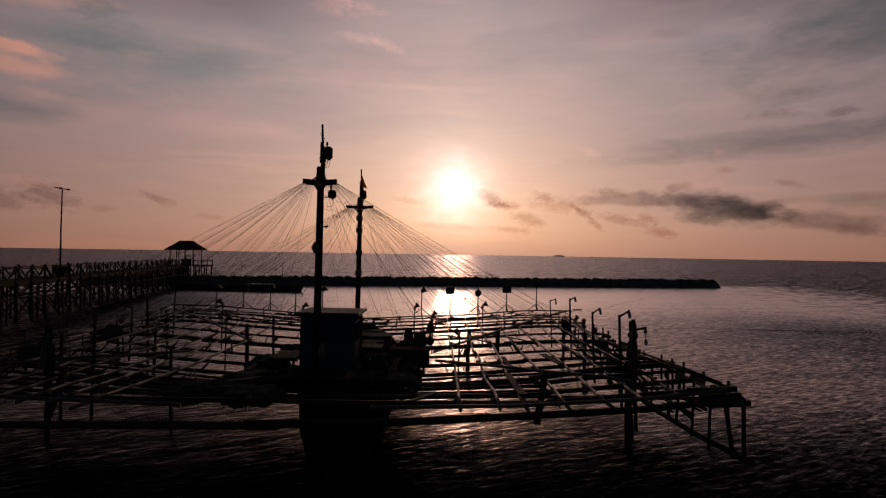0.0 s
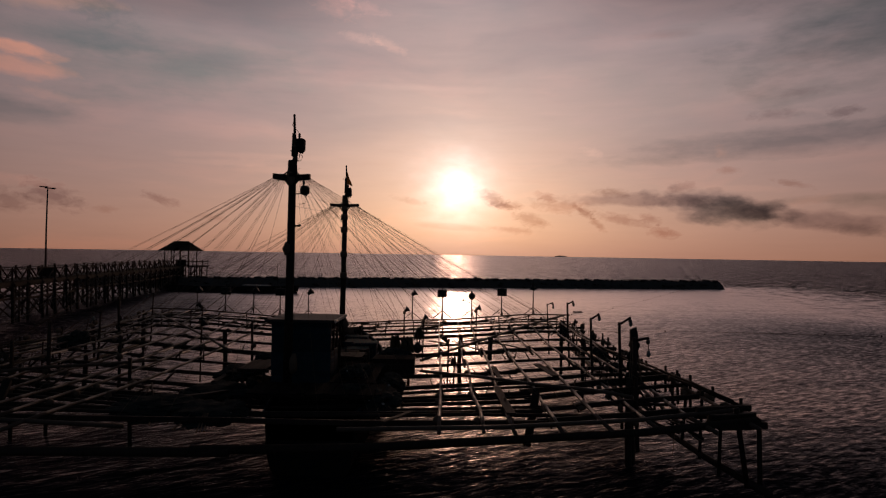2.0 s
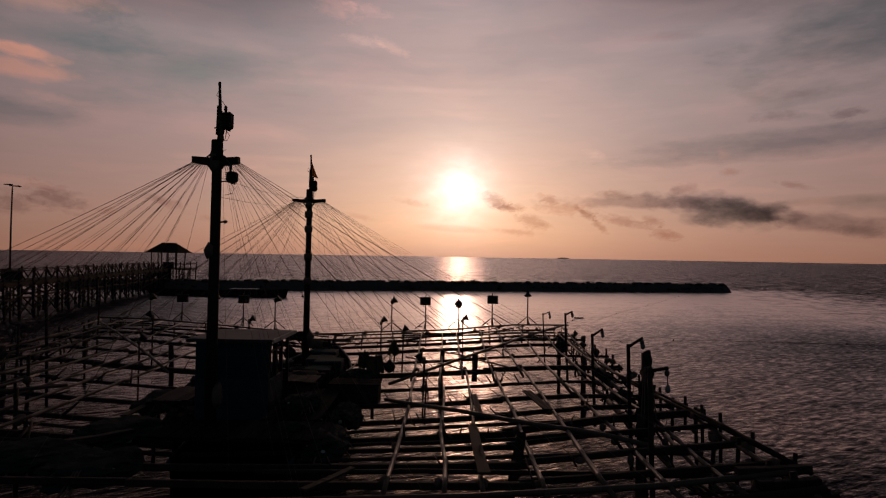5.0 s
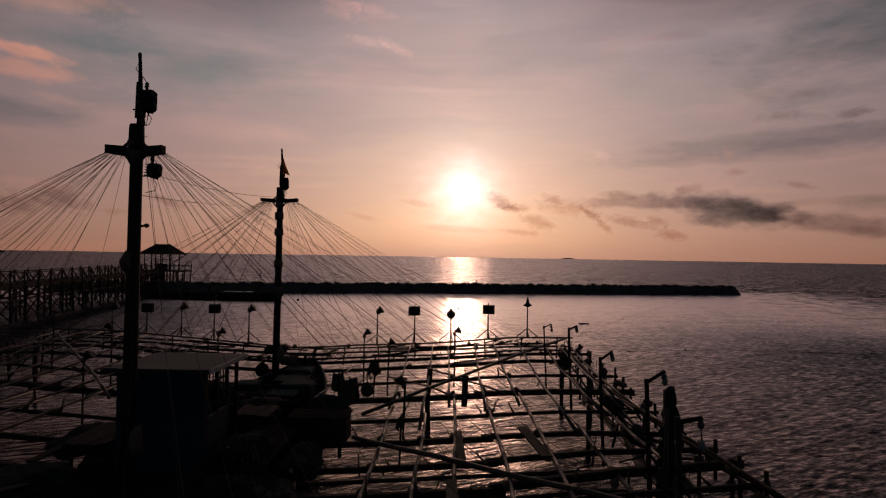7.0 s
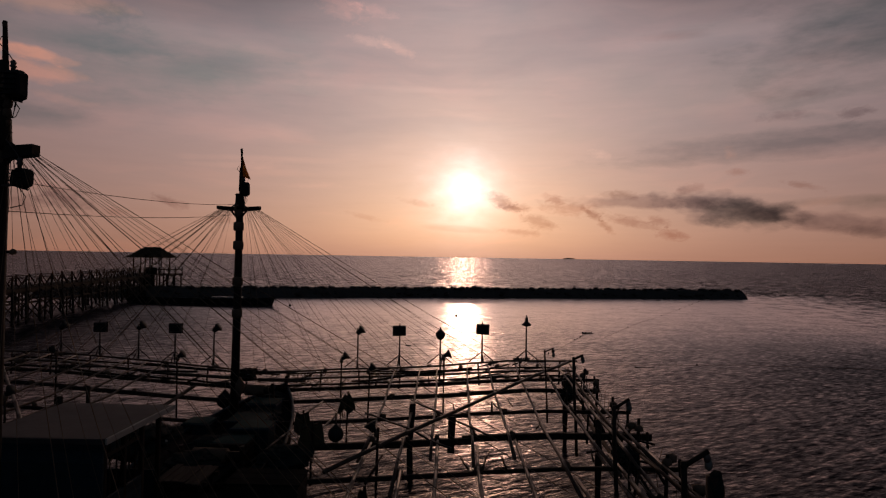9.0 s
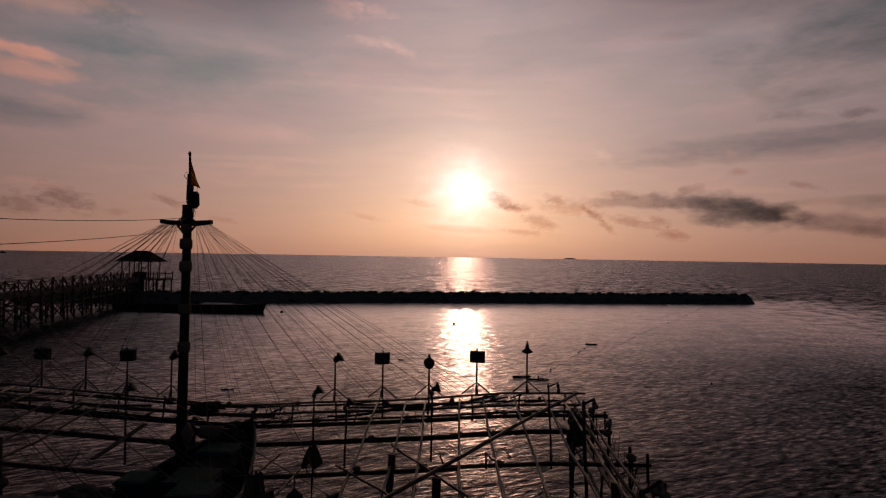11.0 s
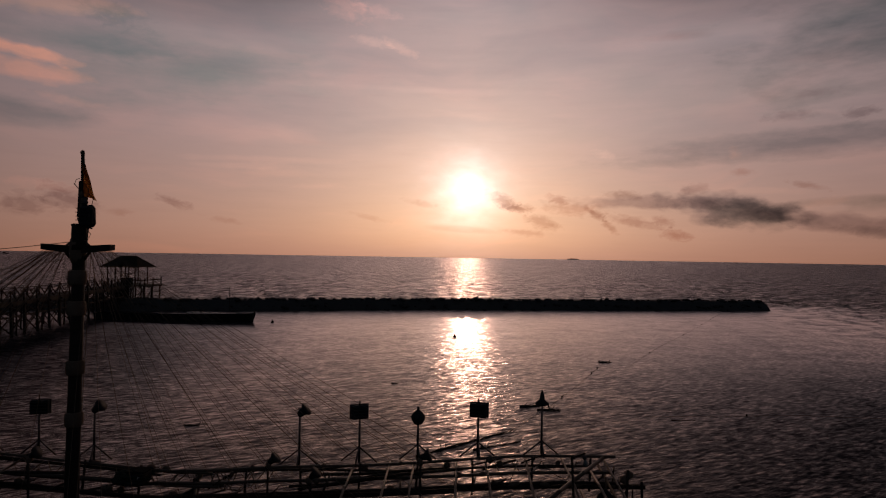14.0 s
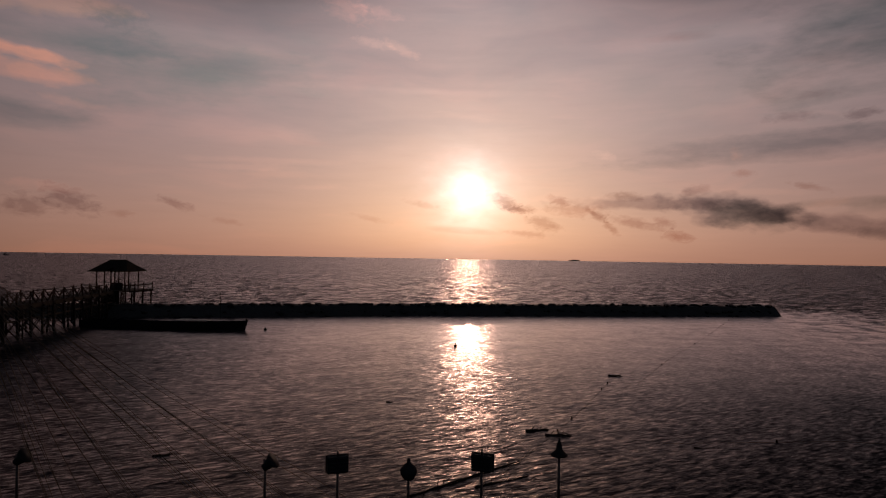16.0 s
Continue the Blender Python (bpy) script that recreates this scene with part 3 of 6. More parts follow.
def build_breakwater():
    bm = bmesh.new()
    rows = []
    xs = [-60 + i * 0.7 for i in range(168)]
    xs = [x for x in xs if x < 56.6]
    for x in xs:
        y = bw_at(x)
        e = 1.0
        row = []
        for k, (dy, z) in enumerate([(-1.2, -0.6), (0.2, 0.35), (1.1, 0.9), (2.0, 1.42), (4.0, 1.5), (5.2, 0.9), (6.5, -0.6)]):
            j = noise.noise((x * 0.9, k * 1.7, 2)) * 0.25
            row.append(bm.verts.new((x + j * 0.5, y + dy + j, z * (0.55 + 0.45 * e) + j * 0.6)))
        rows.append(row)
    for a, b in zip(rows, rows[1:]):
        for k in range(6):
            bm.faces.new((a[k], b[k], b[k + 1], a[k + 1]))
    bm.faces.new(rows[0])
    bm.faces.new(rows[-1][::-1])
    core = setting("breakwater", bm, STONE, "long dark breakwater of piled wet rocks", "breakwater")
    shapes = []
    for s in range(9):
        b2 = bmesh.new()
        bmesh.ops.create_icosphere(b2, subdivisions=1, radius=0.5)
        for v in b2.verts:
            v.co *= 1 + 0.45 * noise.noise(v.co * 2.1 + Vector((s * 7, 0, 0)))
            v.co.z *= 0.75
        me = bpy.data.meshes.new("rock")
        b2.to_mesh(me)
        b2.free()
        me.materials.append(STONE)
        shapes.append(me)
    for i in range(290):
        x = -52 + 107.6 * (i + random.random()) / 290
        kind = random.random()
        y = bw_at(x)
        if kind < 0.55:
            dy, z = random.uniform(1.5, 3.4), 1.5
        elif kind < 0.85:
            dy, z = random.uniform(0.0, 1.3), random.uniform(0.4, 0.9)
        else:
            dy, z = random.uniform(-0.9, 0.0), 0.05
        s = random.uniform(0.45, 1.15)
        ob = new("rock", random.choice(shapes))
        ob.parent = core
        ob.matrix_basis = Matrix.LocRotScale((x, y + dy, z), Euler((random.uniform(-.4, .4), random.uniform(-.4, .4), random.uniform(0, 6.3))), (s * random.uniform(0.9, 1.5), s, s * random.uniform(0.6, 0.9)))
    return core


# ---- fishing platform ----
CX = -4.4                    # line of the masts
TOP = 2.05                   # height of the cross beams
BEAMS = [17.5, 18.75, 19.9, 20.9, 22.35, 24.2, 26.3, 28.9, 31.4, 34.1, 36.3]
POLES = [0.25, 1.2, 2.05, 3.05, 4.1, 5.1, 6.2, 7.2]


def edge(y, sgn):
    """Outer edge of the frame at y, on either hand."""
    return CX + sgn * (11.55 + 0.025 * (y - 16.3))


def wing(x, y):
    """The frame hangs lower in the middle than at its outer edges."""
    return min(0.08, 0.062 * abs(x - CX) - 0.5) * min(1, max(0, (y - 17.2) / 3.8))


def lump(name, at, size, mat, parent, squash=1.0, seed=0.0, label="", sub=2):
    """A soft heap: a ball pushed about by noise."""
    bm = bmesh.new()
    bmesh.ops.create_icosphere(bm, subdivisions=sub, radius=1.0)
    for v in bm.verts:
        k = 1 + 0.38 * noise.noise(v.co * 1.7 + Vector((seed, 0, 0))) + 0.2 * noise.noise(v.co * 4.5 + Vector((0, seed, 0))) + (0.12 * noise.noise(v.co * 11 + Vector((0, 0, seed))) if sub > 2 else 0)
        v.co = Vector((v.co.x * size[0] * k, v.co.y * size[1] * k, v.co.z * size[2] * k * squash)) + Vector(at)
    return part(name, bm, mat, parent, label, smooth=sub < 3)


def build_platform():
    frame_ = thing("fishing_platform", (CX, 26, 0), "wide lift-net fishing platform of lashed dark timber and bamboo", "fishing platform")
    for sgn in (-1, 1):
        # heavy beam along the near side, bent upward to its end
        if sgn > 0:
            line = [(CX - 0.4, 15.2, TOP), (CX + 3, 15.6, TOP - 0.02), (CX + 6.2, 16.05, TOP + 0.06), (CX + 9.3, 16.2, TOP + 0.24), (edge(16.4, 1) + 0.25, 16.3, TOP + 0.52)]
        else:
            line = [(CX + 0.4, 15.25, TOP - 0.04), (CX - 3, 15.1, TOP - 0.03), (CX - 6.2, 14.95, TOP - 0.03), (edge(16.4, -1), 14.6, TOP)]
        bar("cross_beam", line, 0.105, TIMBER, frame_, 8, taper=0.8)
        bar("cross_beam", [(CX + sgn * 2.4, 16.4, TOP + 0.12), (CX + sgn * 6.2, 16.75, TOP + 0.14), (CX + sgn * 9.4, 16.9, TOP + 0.22 + 0.1 * (sgn > 0)), (edge(17, sgn) + 0.1 * sgn, 16.9, TOP + 0.42 + 0.18 * (sgn > 0))], 0.055, BAMBOO, frame_, 7)
    for i, y in enumerate(BEAMS):
        z = TOP + random.uniform(-0.03, 0.03)
        w = 0.16 if y in (28.9, 20.9) else random.uniform(0.09, 0.125)
        for sgn in (-1, 1):
            start = {22.35: 0.95, 24.2: 0.95}.get(y, 0.0)
            start = start if sgn < 0 else start + 0.4 * (start > 0)
            rise = 0.16 + 0.28 * (sgn > 0) if y < 21 else 0.24 if y < 24 and sgn > 0 else 0.05
            end = edge(y, sgn) + sgn * random.uniform(0.15, 0.6)
            ym = y + random.uniform(-.08, .08)
            beam("cross_beam", (CX + sgn * start, y, z), (CX + sgn * 7.4, ym, z), w, w * 1.1, TIMBER, frame_, sag=0.02)
            beam("cross_beam", (CX + sgn * 7.1, ym + w * 0.9, z + 0.01), (end, ym + w * 0.9 + random.uniform(-.1, .1), z + rise), w * 0.9, w, TIMBER, frame_)
            bar("peg", [(end - 0.12 * sgn, ym - 0.05, z - 0.35), (end - 0.14 * sgn, ym - 0.05 + random.uniform(-.05, .05), z + rise + random.uniform(0.15, 0.5))], 0.04, TIMBER, frame_, 6)
    # thinner beams between
    for y in (18.15, 19.35, 20.4, 21.6):
        for sgn in (-1, 1):
            z = TOP + random.uniform(-.02, .04)
            bar("cross_pole", [(CX + sgn * random.uniform(2.0, 2.8), y + random.uniform(-.1, .1), z), (edge(y, sgn) - sgn * random.uniform(0, 1.4), y + random.uniform(-.25, .25), z + 0.06)], random.uniform(0.04, 0.055), TIMBER, frame_, 6, wobble=0.07)
    # bamboo poles laid along the frame, over the beams
    xs = []
    for sgn in (-1, 1):
        for x in POLES:
            x = (x if sgn > 0 else 2 * CX - x) + random.uniform(-.06, .06)
            xs.append(x)
            y0 = 15.9 + random.uniform(-0.4, 0.5) + (0.2 if abs(x - CX) > 8 else 0)
            split = random.uniform(24, 29)
            lift = 0.3 * max(0.0, x - 2.0) / 5 if sgn > 0 else 0.13 if abs(x - CX) > 9 else 0.0
            bar("long_pole", [(x + random.uniform(-.1, .1), y0, TOP + 0.14 + lift), (x + 0.03, split + 1.4, TOP + 0.15)], 0.050, BAMBOO, frame_, 7, wobble=0.06, taper=0.8, nodes=9)
            tip = x + random.uniform(-.12, .12)
            pts = [(x - 0.09 + (tip - x) * f + random.uniform(-.03, .03), split + (36.95 - split) * f, TOP + 0.15 + 0.08 * f + 0.36 * max(0, f - 0.55) / 0.45) for f in (0, .2, .4, .55, .7, .85, 1.0)]
            bar("long_pole", pts, 0.045, BAMBOO, frame_, 7, taper=0.72)
            for y in BEAMS:
                if random.random() < 0.62:
                    lump("lashing", (x, y, TOP + 0.09), (random.uniform(.08, .13), random.uniform(.08, .13), random.uniform(.07, .13)), ROPE, frame_, seed=x * 7 + y, sub=1)
        # a close bundle near the outer edge
        for k in range(2):
            o = 0.55 + 0.5 * k
            bar("long_pole", [(edge(17, sgn) - sgn * (o + random.uniform(-.2, .2)), random.uniform(16.6, 21), TOP + random.uniform(-.25, .3)), (edge(36, sgn) - sgn * (o + random.uniform(-.15, .3)), random.uniform(30, 37), TOP + random.uniform(-.2, .3))], 0.05, BAMBOO, frame_, 7, wobble=0.14, taper=0.75, nodes=12)
    # far rails that carry the lamps
    for sgn in (-1, 1):
        e = edge(36.8, sgn)
        bar("rail", [(CX - sgn * 0.6, 36.6, TOP + 0.60 + 0.02 * sgn), (e - 0.2 * sgn, 36.8, TOP + 0.70)], 0.04, BAMBOO, frame_, 7, wobble=0.07, nodes=9)
        bar("rail", [(CX - sgn * 0.9, 36.3, TOP + 0.34 + 0.03 * sgn), (e - 0.4 * sgn, 36.5, TOP + 0.36)], 0.045, BAMBOO, frame_, 7, wobble=0.08, nodes=9)
        bar("rail", [(CX + sgn * 0.2, 36.9, TOP + 0.5 + 0.02 * sgn), (e - 0.9 * sgn, 36.7, TOP + 0.46)], 0.035, TIMBER, frame_, 6, wobble=0.12)
        bar("rail", [(CX - sgn * 0.4, 35.8, TOP + 0.2 + 0.03 * sgn), (e - 0.3 * sgn, 36.0, TOP + 0.26)], 0.04, TIMBER, frame_, 6, wobble=0.12)
        for k in range(7):
            x = CX + sgn * (1.5 + 1.6 * k)
            bar("rail_post", [(x, 36.6, TOP - 0.2), (x + random.uniform(-.06, .06), 36.68, TOP + 0.68)], 0.035, TIMBER, frame_, 6)
    # untidy lashings, cord swags and odd sticks along the far rails
    for k in range(60):
        x = random.uniform(-15.6, 6.8)
        y, z = random.choice(((36.7, TOP + 0.64), (36.4, TOP + 0.35), (36.8, TOP + 0.48), (35.9, TOP + 0.22), (36.3, TOP + 0.1)))
        lump("lashing", (x, y, z), (random.uniform(.06, .2), random.uniform(.06, .1), random.uniform(.06, .13)), ROPE, frame_, seed=x * 3, sub=1)
        if k % 2 == 0:
            a, l = random.uniform(-0.5, 0.5), random.uniform(0.3, 1.3)
            bar("stick", [(x - l * 0.5 * math.cos(a), y - 0.1, z - 0.1), (x + l * 0.5 * math.cos(a), y + l * 0.5 * math.sin(a), z + random.uniform(-.1, .22))], random.uniform(.02, .045), TIMBER, frame_, 6, taper=0.7)
        if k % 3 == 0:
            w = random.uniform(0.5, 1.3)
            bar("cord", [(x, 36.6, TOP + 0.6), (x + w * 0.3, 36.5, TOP + random.uniform(.1, .35)), (x + w * 0.7, 36.5, TOP + random.uniform(.1, .35)), (x + w, 36.6, TOP + 0.6)], 0.014, ROPE, frame_, 5)
    for sgn in (-1, 1):
        for k in range(3):
            x0 = CX + sgn * random.uniform(0.5, 4)
            bar("rail", [(x0, 36.2 + 0.2 * k, TOP + random.uniform(.1, .55)), (x0 + sgn * random.uniform(3.5, 6), 36.2 + 0.2 * k + random.uniform(-.3, .3), TOP + random.uniform(.1, .55))], 0.04, TIMBER, frame_, 6, wobble=0.15)
    # poles thrown slantwise over the rest
    for p, q in (((-0.5, 26.2, TOP + .22), (7.2, 36.9, TOP + .68)), ((-0.4, 24.0, TOP + .24), (5.5, 19.1, TOP + .28)), ((-16.2, 36.9, TOP + .5), (-8.3, 27.4, TOP + .24)),
                 ((-10.0, 24.6, TOP + .26), (-14.9, 19.0, TOP + .3)), ((1.0, 33.0, TOP + .2), (3.6, 28.0, TOP + .22)), ((-0.3, 31.4, TOP + .2), (2.4, 27.6, TOP + .2)), ((-0.95, 32.0, TOP + .4), (-1.55, 26.0, TOP + .25)), ((-1.9, 32.6, TOP + .35), (-2.5, 27.2, TOP + .2))):
        thin = 0.03 if abs(p[0] - q[0]) < 3 else 0.055
        bar("slant_pole", [p, q], thin, BAMBOO, frame_, 7, wobble=0.06, nodes=9)
    # stiff tails of rattan left standing at the lashings
    for k in range(30):
        x, y = random.uniform(0.3, 6.6), random.choice(BEAMS[2:9]) + random.uniform(-.15, .15)
        z = TOP + 0.14 + wing(x, y)
        sx = random.uniform(-.32, .12)
        bar("lashing_tail", [(x, y, z), (x + sx * 0.55, y + random.uniform(-.1, .1), z + random.uniform(.08, .14)), (x + sx, y + random.uniform(-.15, .15), z + random.uniform(.16, .32))], random.uniform(.018, .034), ROPE, frame_, 5, taper=0.35)
    # outer edge: rails, lower log, uprights and braces
    for sgn in (-1, 1):
        bar("edge_rail", [(edge(17, sgn) + 0.3 * sgn, 16.8, TOP + 0.62), (edge(19.5, sgn), 19.6, TOP + 0.54), (edge(23, sgn) - 0.4 * sgn, 23.3, TOP + 0.40), (edge(29, sgn) - 0.72 * sgn, 29.2, TOP + 0.3), (edge(37, sgn) - 0.6 * sgn, 37.2, TOP + 0.34)], 0.048, TIMBER, frame_, 8, taper=0.75)
        bar("edge_rail", [(edge(17, sgn) + 0.1 * sgn, 17.2, TOP + 0.72), (edge(26, sgn) - 0.75 * sgn, 26.0, TOP + 0.46)], 0.036, TIMBER, frame_, 7, wobble=0.1, nodes=9)
        bar("edge_rail", [(edge(25, sgn) - 1.0 * sgn, 25.2, TOP + 0.45), (edge(36, sgn) - 0.95 * sgn, 36.6, TOP + 0.42)], 0.04, BAMBOO, frame_, 7, wobble=0.1, nodes=9)
        bar("lower_log", [(edge(16, sgn) + 0.15 * sgn, 15.6, 1.2), (edge(18, sgn), 18.4, 1.0), (edge(22, sgn) - 0.05 * sgn, 22.3, 0.75), (edge(37, sgn) - 0.1 * sgn, 37.0, 0.9)], 0.09, TIMBER, frame_, 8, taper=0.8)
        for k, y in enumerate(BEAMS):
            e = edge(y, sgn)
            bar("upright", [(e - 0.05 * sgn, y + random.uniform(-.2, .2), 0.85), (e + random.uniform(-.08, .08), y, TOP + random.uniform(0.40, 0.65) + (0.15 if y < 21 else 0))], 0.045, TIMBER, frame_, 6)
            if y < 35 and (sgn < 0 or y > 22):
                bar("brace_pole", [(e - 0.05 * sgn, y, 1.05), (e - random.uniform(.5, .9) * sgn, y + 0.9, TOP)], 0.035, TIMBER, frame_, 6)
            for j in range(2):
                lump("lashing", (e + random.uniform(-.15, .15), y + random.uniform(-.4, .4), TOP + random.uniform(.1, .5)), (.13, .15, .12), ROPE, frame_, seed=y * 3 + j, sub=1)
        # stilts down to the sea bed
        for x, y, lean in ((edge(20, sgn) - 1.35 * sgn, 20.7, 0.05), (edge(28, sgn) - 1.0 * sgn, 29.0, 0.0), (edge(35, sgn) - 1.1 * sgn, 34.2, 0.0), (CX + 5.6 * sgn, 31.3, 0.1)):
            bar("stilt", [(x - lean * sgn, y - lean * 2, -1.5), (x, y, TOP + 0.45)], 0.075 if lean > 0.2 else 0.10, TIMBER, frame_, 8, wobble=0.04)
    for x0, y, z in ((6.3, 16.95, TOP + 0.62), (6.45, 16.55, TOP + 0.55), (6.5, 16.25, TOP + 0.42)):
        beam("corner_butt", (x0, y, z - 0.06), (7.5 + random.uniform(-.1, .15), y + 0.03, z), 0.15, 0.14, TIMBER, frame_)
    bar("upright", [(7.2, 16.35, 1.05), (7.05, 16.6, TOP + 0.7)], 0.06, TIMBER, frame_, 7)
    bar("upright", [(7.3, 16.0, 1.12), (7.42, 16.3, TOP + 0.55)], 0.055, TIMBER, frame_, 7)
    lump("lashing", (6.75, 16.8, TOP + 0.36), (.3, .2, .16), ROPE, frame_, seed=4.4, sub=2)
    beam("slant_timber", (2.95, 19.4, TOP + 0.45), (2.55, 18.2, 1.35), 0.2, 0.14, TIMBER, frame_)
    beam("slant_timber", (-11.6, 19.4, TOP + 0.45), (-11.3, 18.2, 1.35), 0.2, 0.14, TIMBER, frame_)
    # odd sticks and hanging cords along the edges
    for sgn in (-1, 1):
        for k in range(46):
            y = random.uniform(16.3, 37)
            x = edge(y, sgn) + sgn * random.uniform(-1.5, 0.15)
            z = TOP + random.uniform(-0.3, 0.3)
            if k % 3 == 0:
                d = Vector((random.uniform(-.2, .2), random.uniform(-.3, .3), random.uniform(.5, 1.0)))
            elif k % 3 == 1:
                d = Vector((sgn * random.uniform(.3, .9), random.uniform(-.7, .7), random.uniform(-.1, .35)))
            else:
                d = Vector((random.uniform(-.4, .4), random.uniform(.5, 1.4), random.uniform(-.3, .3)))
            bar("stick", [Vector((x, y, z)) - d * 0.5, Vector((x, y, z)) + d * 0.5], random.uniform(0.02, 0.04), TIMBER, frame_, 6, taper=0.7)
        for k in range(14):
            y = random.uniform(16.3, 37)
            x = edge(y, sgn) + sgn * random.uniform(-.4, 0.1)
            bar("cord", [(x, y, TOP + 0.35), (x + random.uniform(-.1, .1), y + random.uniform(-.2, .2), TOP - 0.3), (x + random.uniform(-.15, .15), y + random.uniform(-.3, .3), random.uniform(0.3, 1.2))], 0.009, ROPE, frame_, 4)
        for k in range(26):
            x = CX + sgn * random.uniform(2.8, 11)
            y = random.choice(BEAMS)
            l = random.uniform(.25, .6)
            a = random.uniform(-.6, .6)
            bar("stick", [(x - l * math.sin(a) * .5, y - l, TOP + 0.08), (x + l * math.sin(a), y + l * 0.6, TOP + random.uniform(.15, .5))], random.uniform(0.02, 0.045), TIMBER, frame_, 6, taper=0.7)
    # let the whole frame sag to the middle
    base = frame_.location
    for ob in frame_.children:
        for v in ob.data.vertices:
            v.co.z += wing(v.co.x + base.x, v.co.y + base.y) * min(1, max(0, v.co.z / 1.5))
    return frame_


build_platform()


# ---- boat under the platform ----
def hull_half(y, y0, y1, beam_, stern=0.75):
    f = (y - y0) / (y1 - y0)
    return beam_ * min(stern + (1 - stern) * min(1, f * 4), 1.0) * (1 - max(0, (f - 0.45) / 0.55) ** 2)


def build_hull(name, parent, x, y0, y1, beam_, depth, rail, sheer, mat, turn=None, rake=0.0):
    """A plank-built hull: round sections, rising to the bow."""
    bm = bmesh.new()
    n = 26
    outer, inner = [], []
    for i in range(n + 1):
        f = i / n
        y = y0 + (y1 - y0) * f
        b = max(0.03, hull_half(y, y0, y1, beam_))
        top = rail + sheer * max(0, (f - 0.45) / 0.55) ** 2 + 0.12 * max(0, 0.2 - f) * 5
        ro, ri = [], []
        for k in range(11):
            a = math.pi * k / 10
            u = -math.cos(a)
            v = math.sin(a) ** 0.6
            zz = top - (top + depth * (1 - 0.5 * f ** 3)) * v
            ro.append((x + b * math.copysign(abs(u) ** 0.75, u), y, zz))
            zi = max(zz + 0.08, rail - 0.75)
            ri.append((x + (b - 0.06 if b > 0.1 else b * 0.5) * math.copysign(abs(u) ** 0.75, u), y, min(zi, top)))
        outer.append([bm.verts.new(p) for p in ro])
        inner.append([bm.verts.new(p) for p in ri])
    for rows, flip in ((outer, False), (inner, True)):
        for a, b in zip(rows, rows[1:]):
            for k in range(10):
                f4 = (a[k], b[k], b[k + 1], a[k + 1])
                bm.faces.new(f4[::-1] if flip else f4)
    for i in range(n):
        bm.faces.new((outer[i][0], inner[i][0], inner[i + 1][0], outer[i + 1][0]))
        bm.faces.new((outer[i][10], outer[i + 1][10], inner[i + 1][10], inner[i][10]))
    bm.faces.new(outer[0])
    bm.faces.new(inner[0][::-1])
    for v in bm.verts:
        f = max(0, (v.co.y - y0) / (y1 - y0) - 0.63) / 0.37
        v.co.y += rake * max(0, v.co.z) * f * f
    if turn:
        bmesh.ops.transform(bm, matrix=turn, verts=bm.verts)
    return part("hull", bm, mat, parent)


def keel(y):
    return CX + 1.15 - 0.058 * (y - 19.4)


def build_boat():
    boat = thing("fishing_boat", (CX, 27, 0), "dark wooden fishing boat lying under the middle of the platform", "boat")
    y0, y1 = 19.4, 36.4
    shear = Matrix.Identity(4)
    shear[0][1], shear[0][3] = -0.058, 0.058 * 19.4 + 1.15
    build_hull("hull", boat, CX, y0, y1, 1.68, 0.5, 1.72, 0.04, TAR, shear)
    for sgn in (-1, 1):
        pts = []
        for i in range(15):
            f = i / 14
            y = y0 + (y1 - y0) * f
            pts.append((keel(y) + sgn * (max(0.03, hull_half(y, y0, y1, 1.68)) + 0.02), y, 1.74 + 0.04 * max(0, (f - 0.45) / 0.55) ** 2))
        bar("gunwale", pts, 0.05, PAINT_BLUE, boat, 6, "worn pale blue painted rail")
    for i in range(44):
        y = 19.6 + i * 0.34
        w = hull_half(y + 0.1, y0, y1, 1.68) - 0.12
        block("deck_board", (keel(y) - w, y, 1.50 + random.uniform(0, .012)), (keel(y) + w, y + 0.325, 1.54 + random.uniform(0, .012)), TAR, boat, 0.006)
    beam("stem", (keel(36.3), 36.3, 0.4), (keel(36.4), 36.55, 2.05), 0.14, 0.2, TIMBER, boat)
    return boat


build_boat()


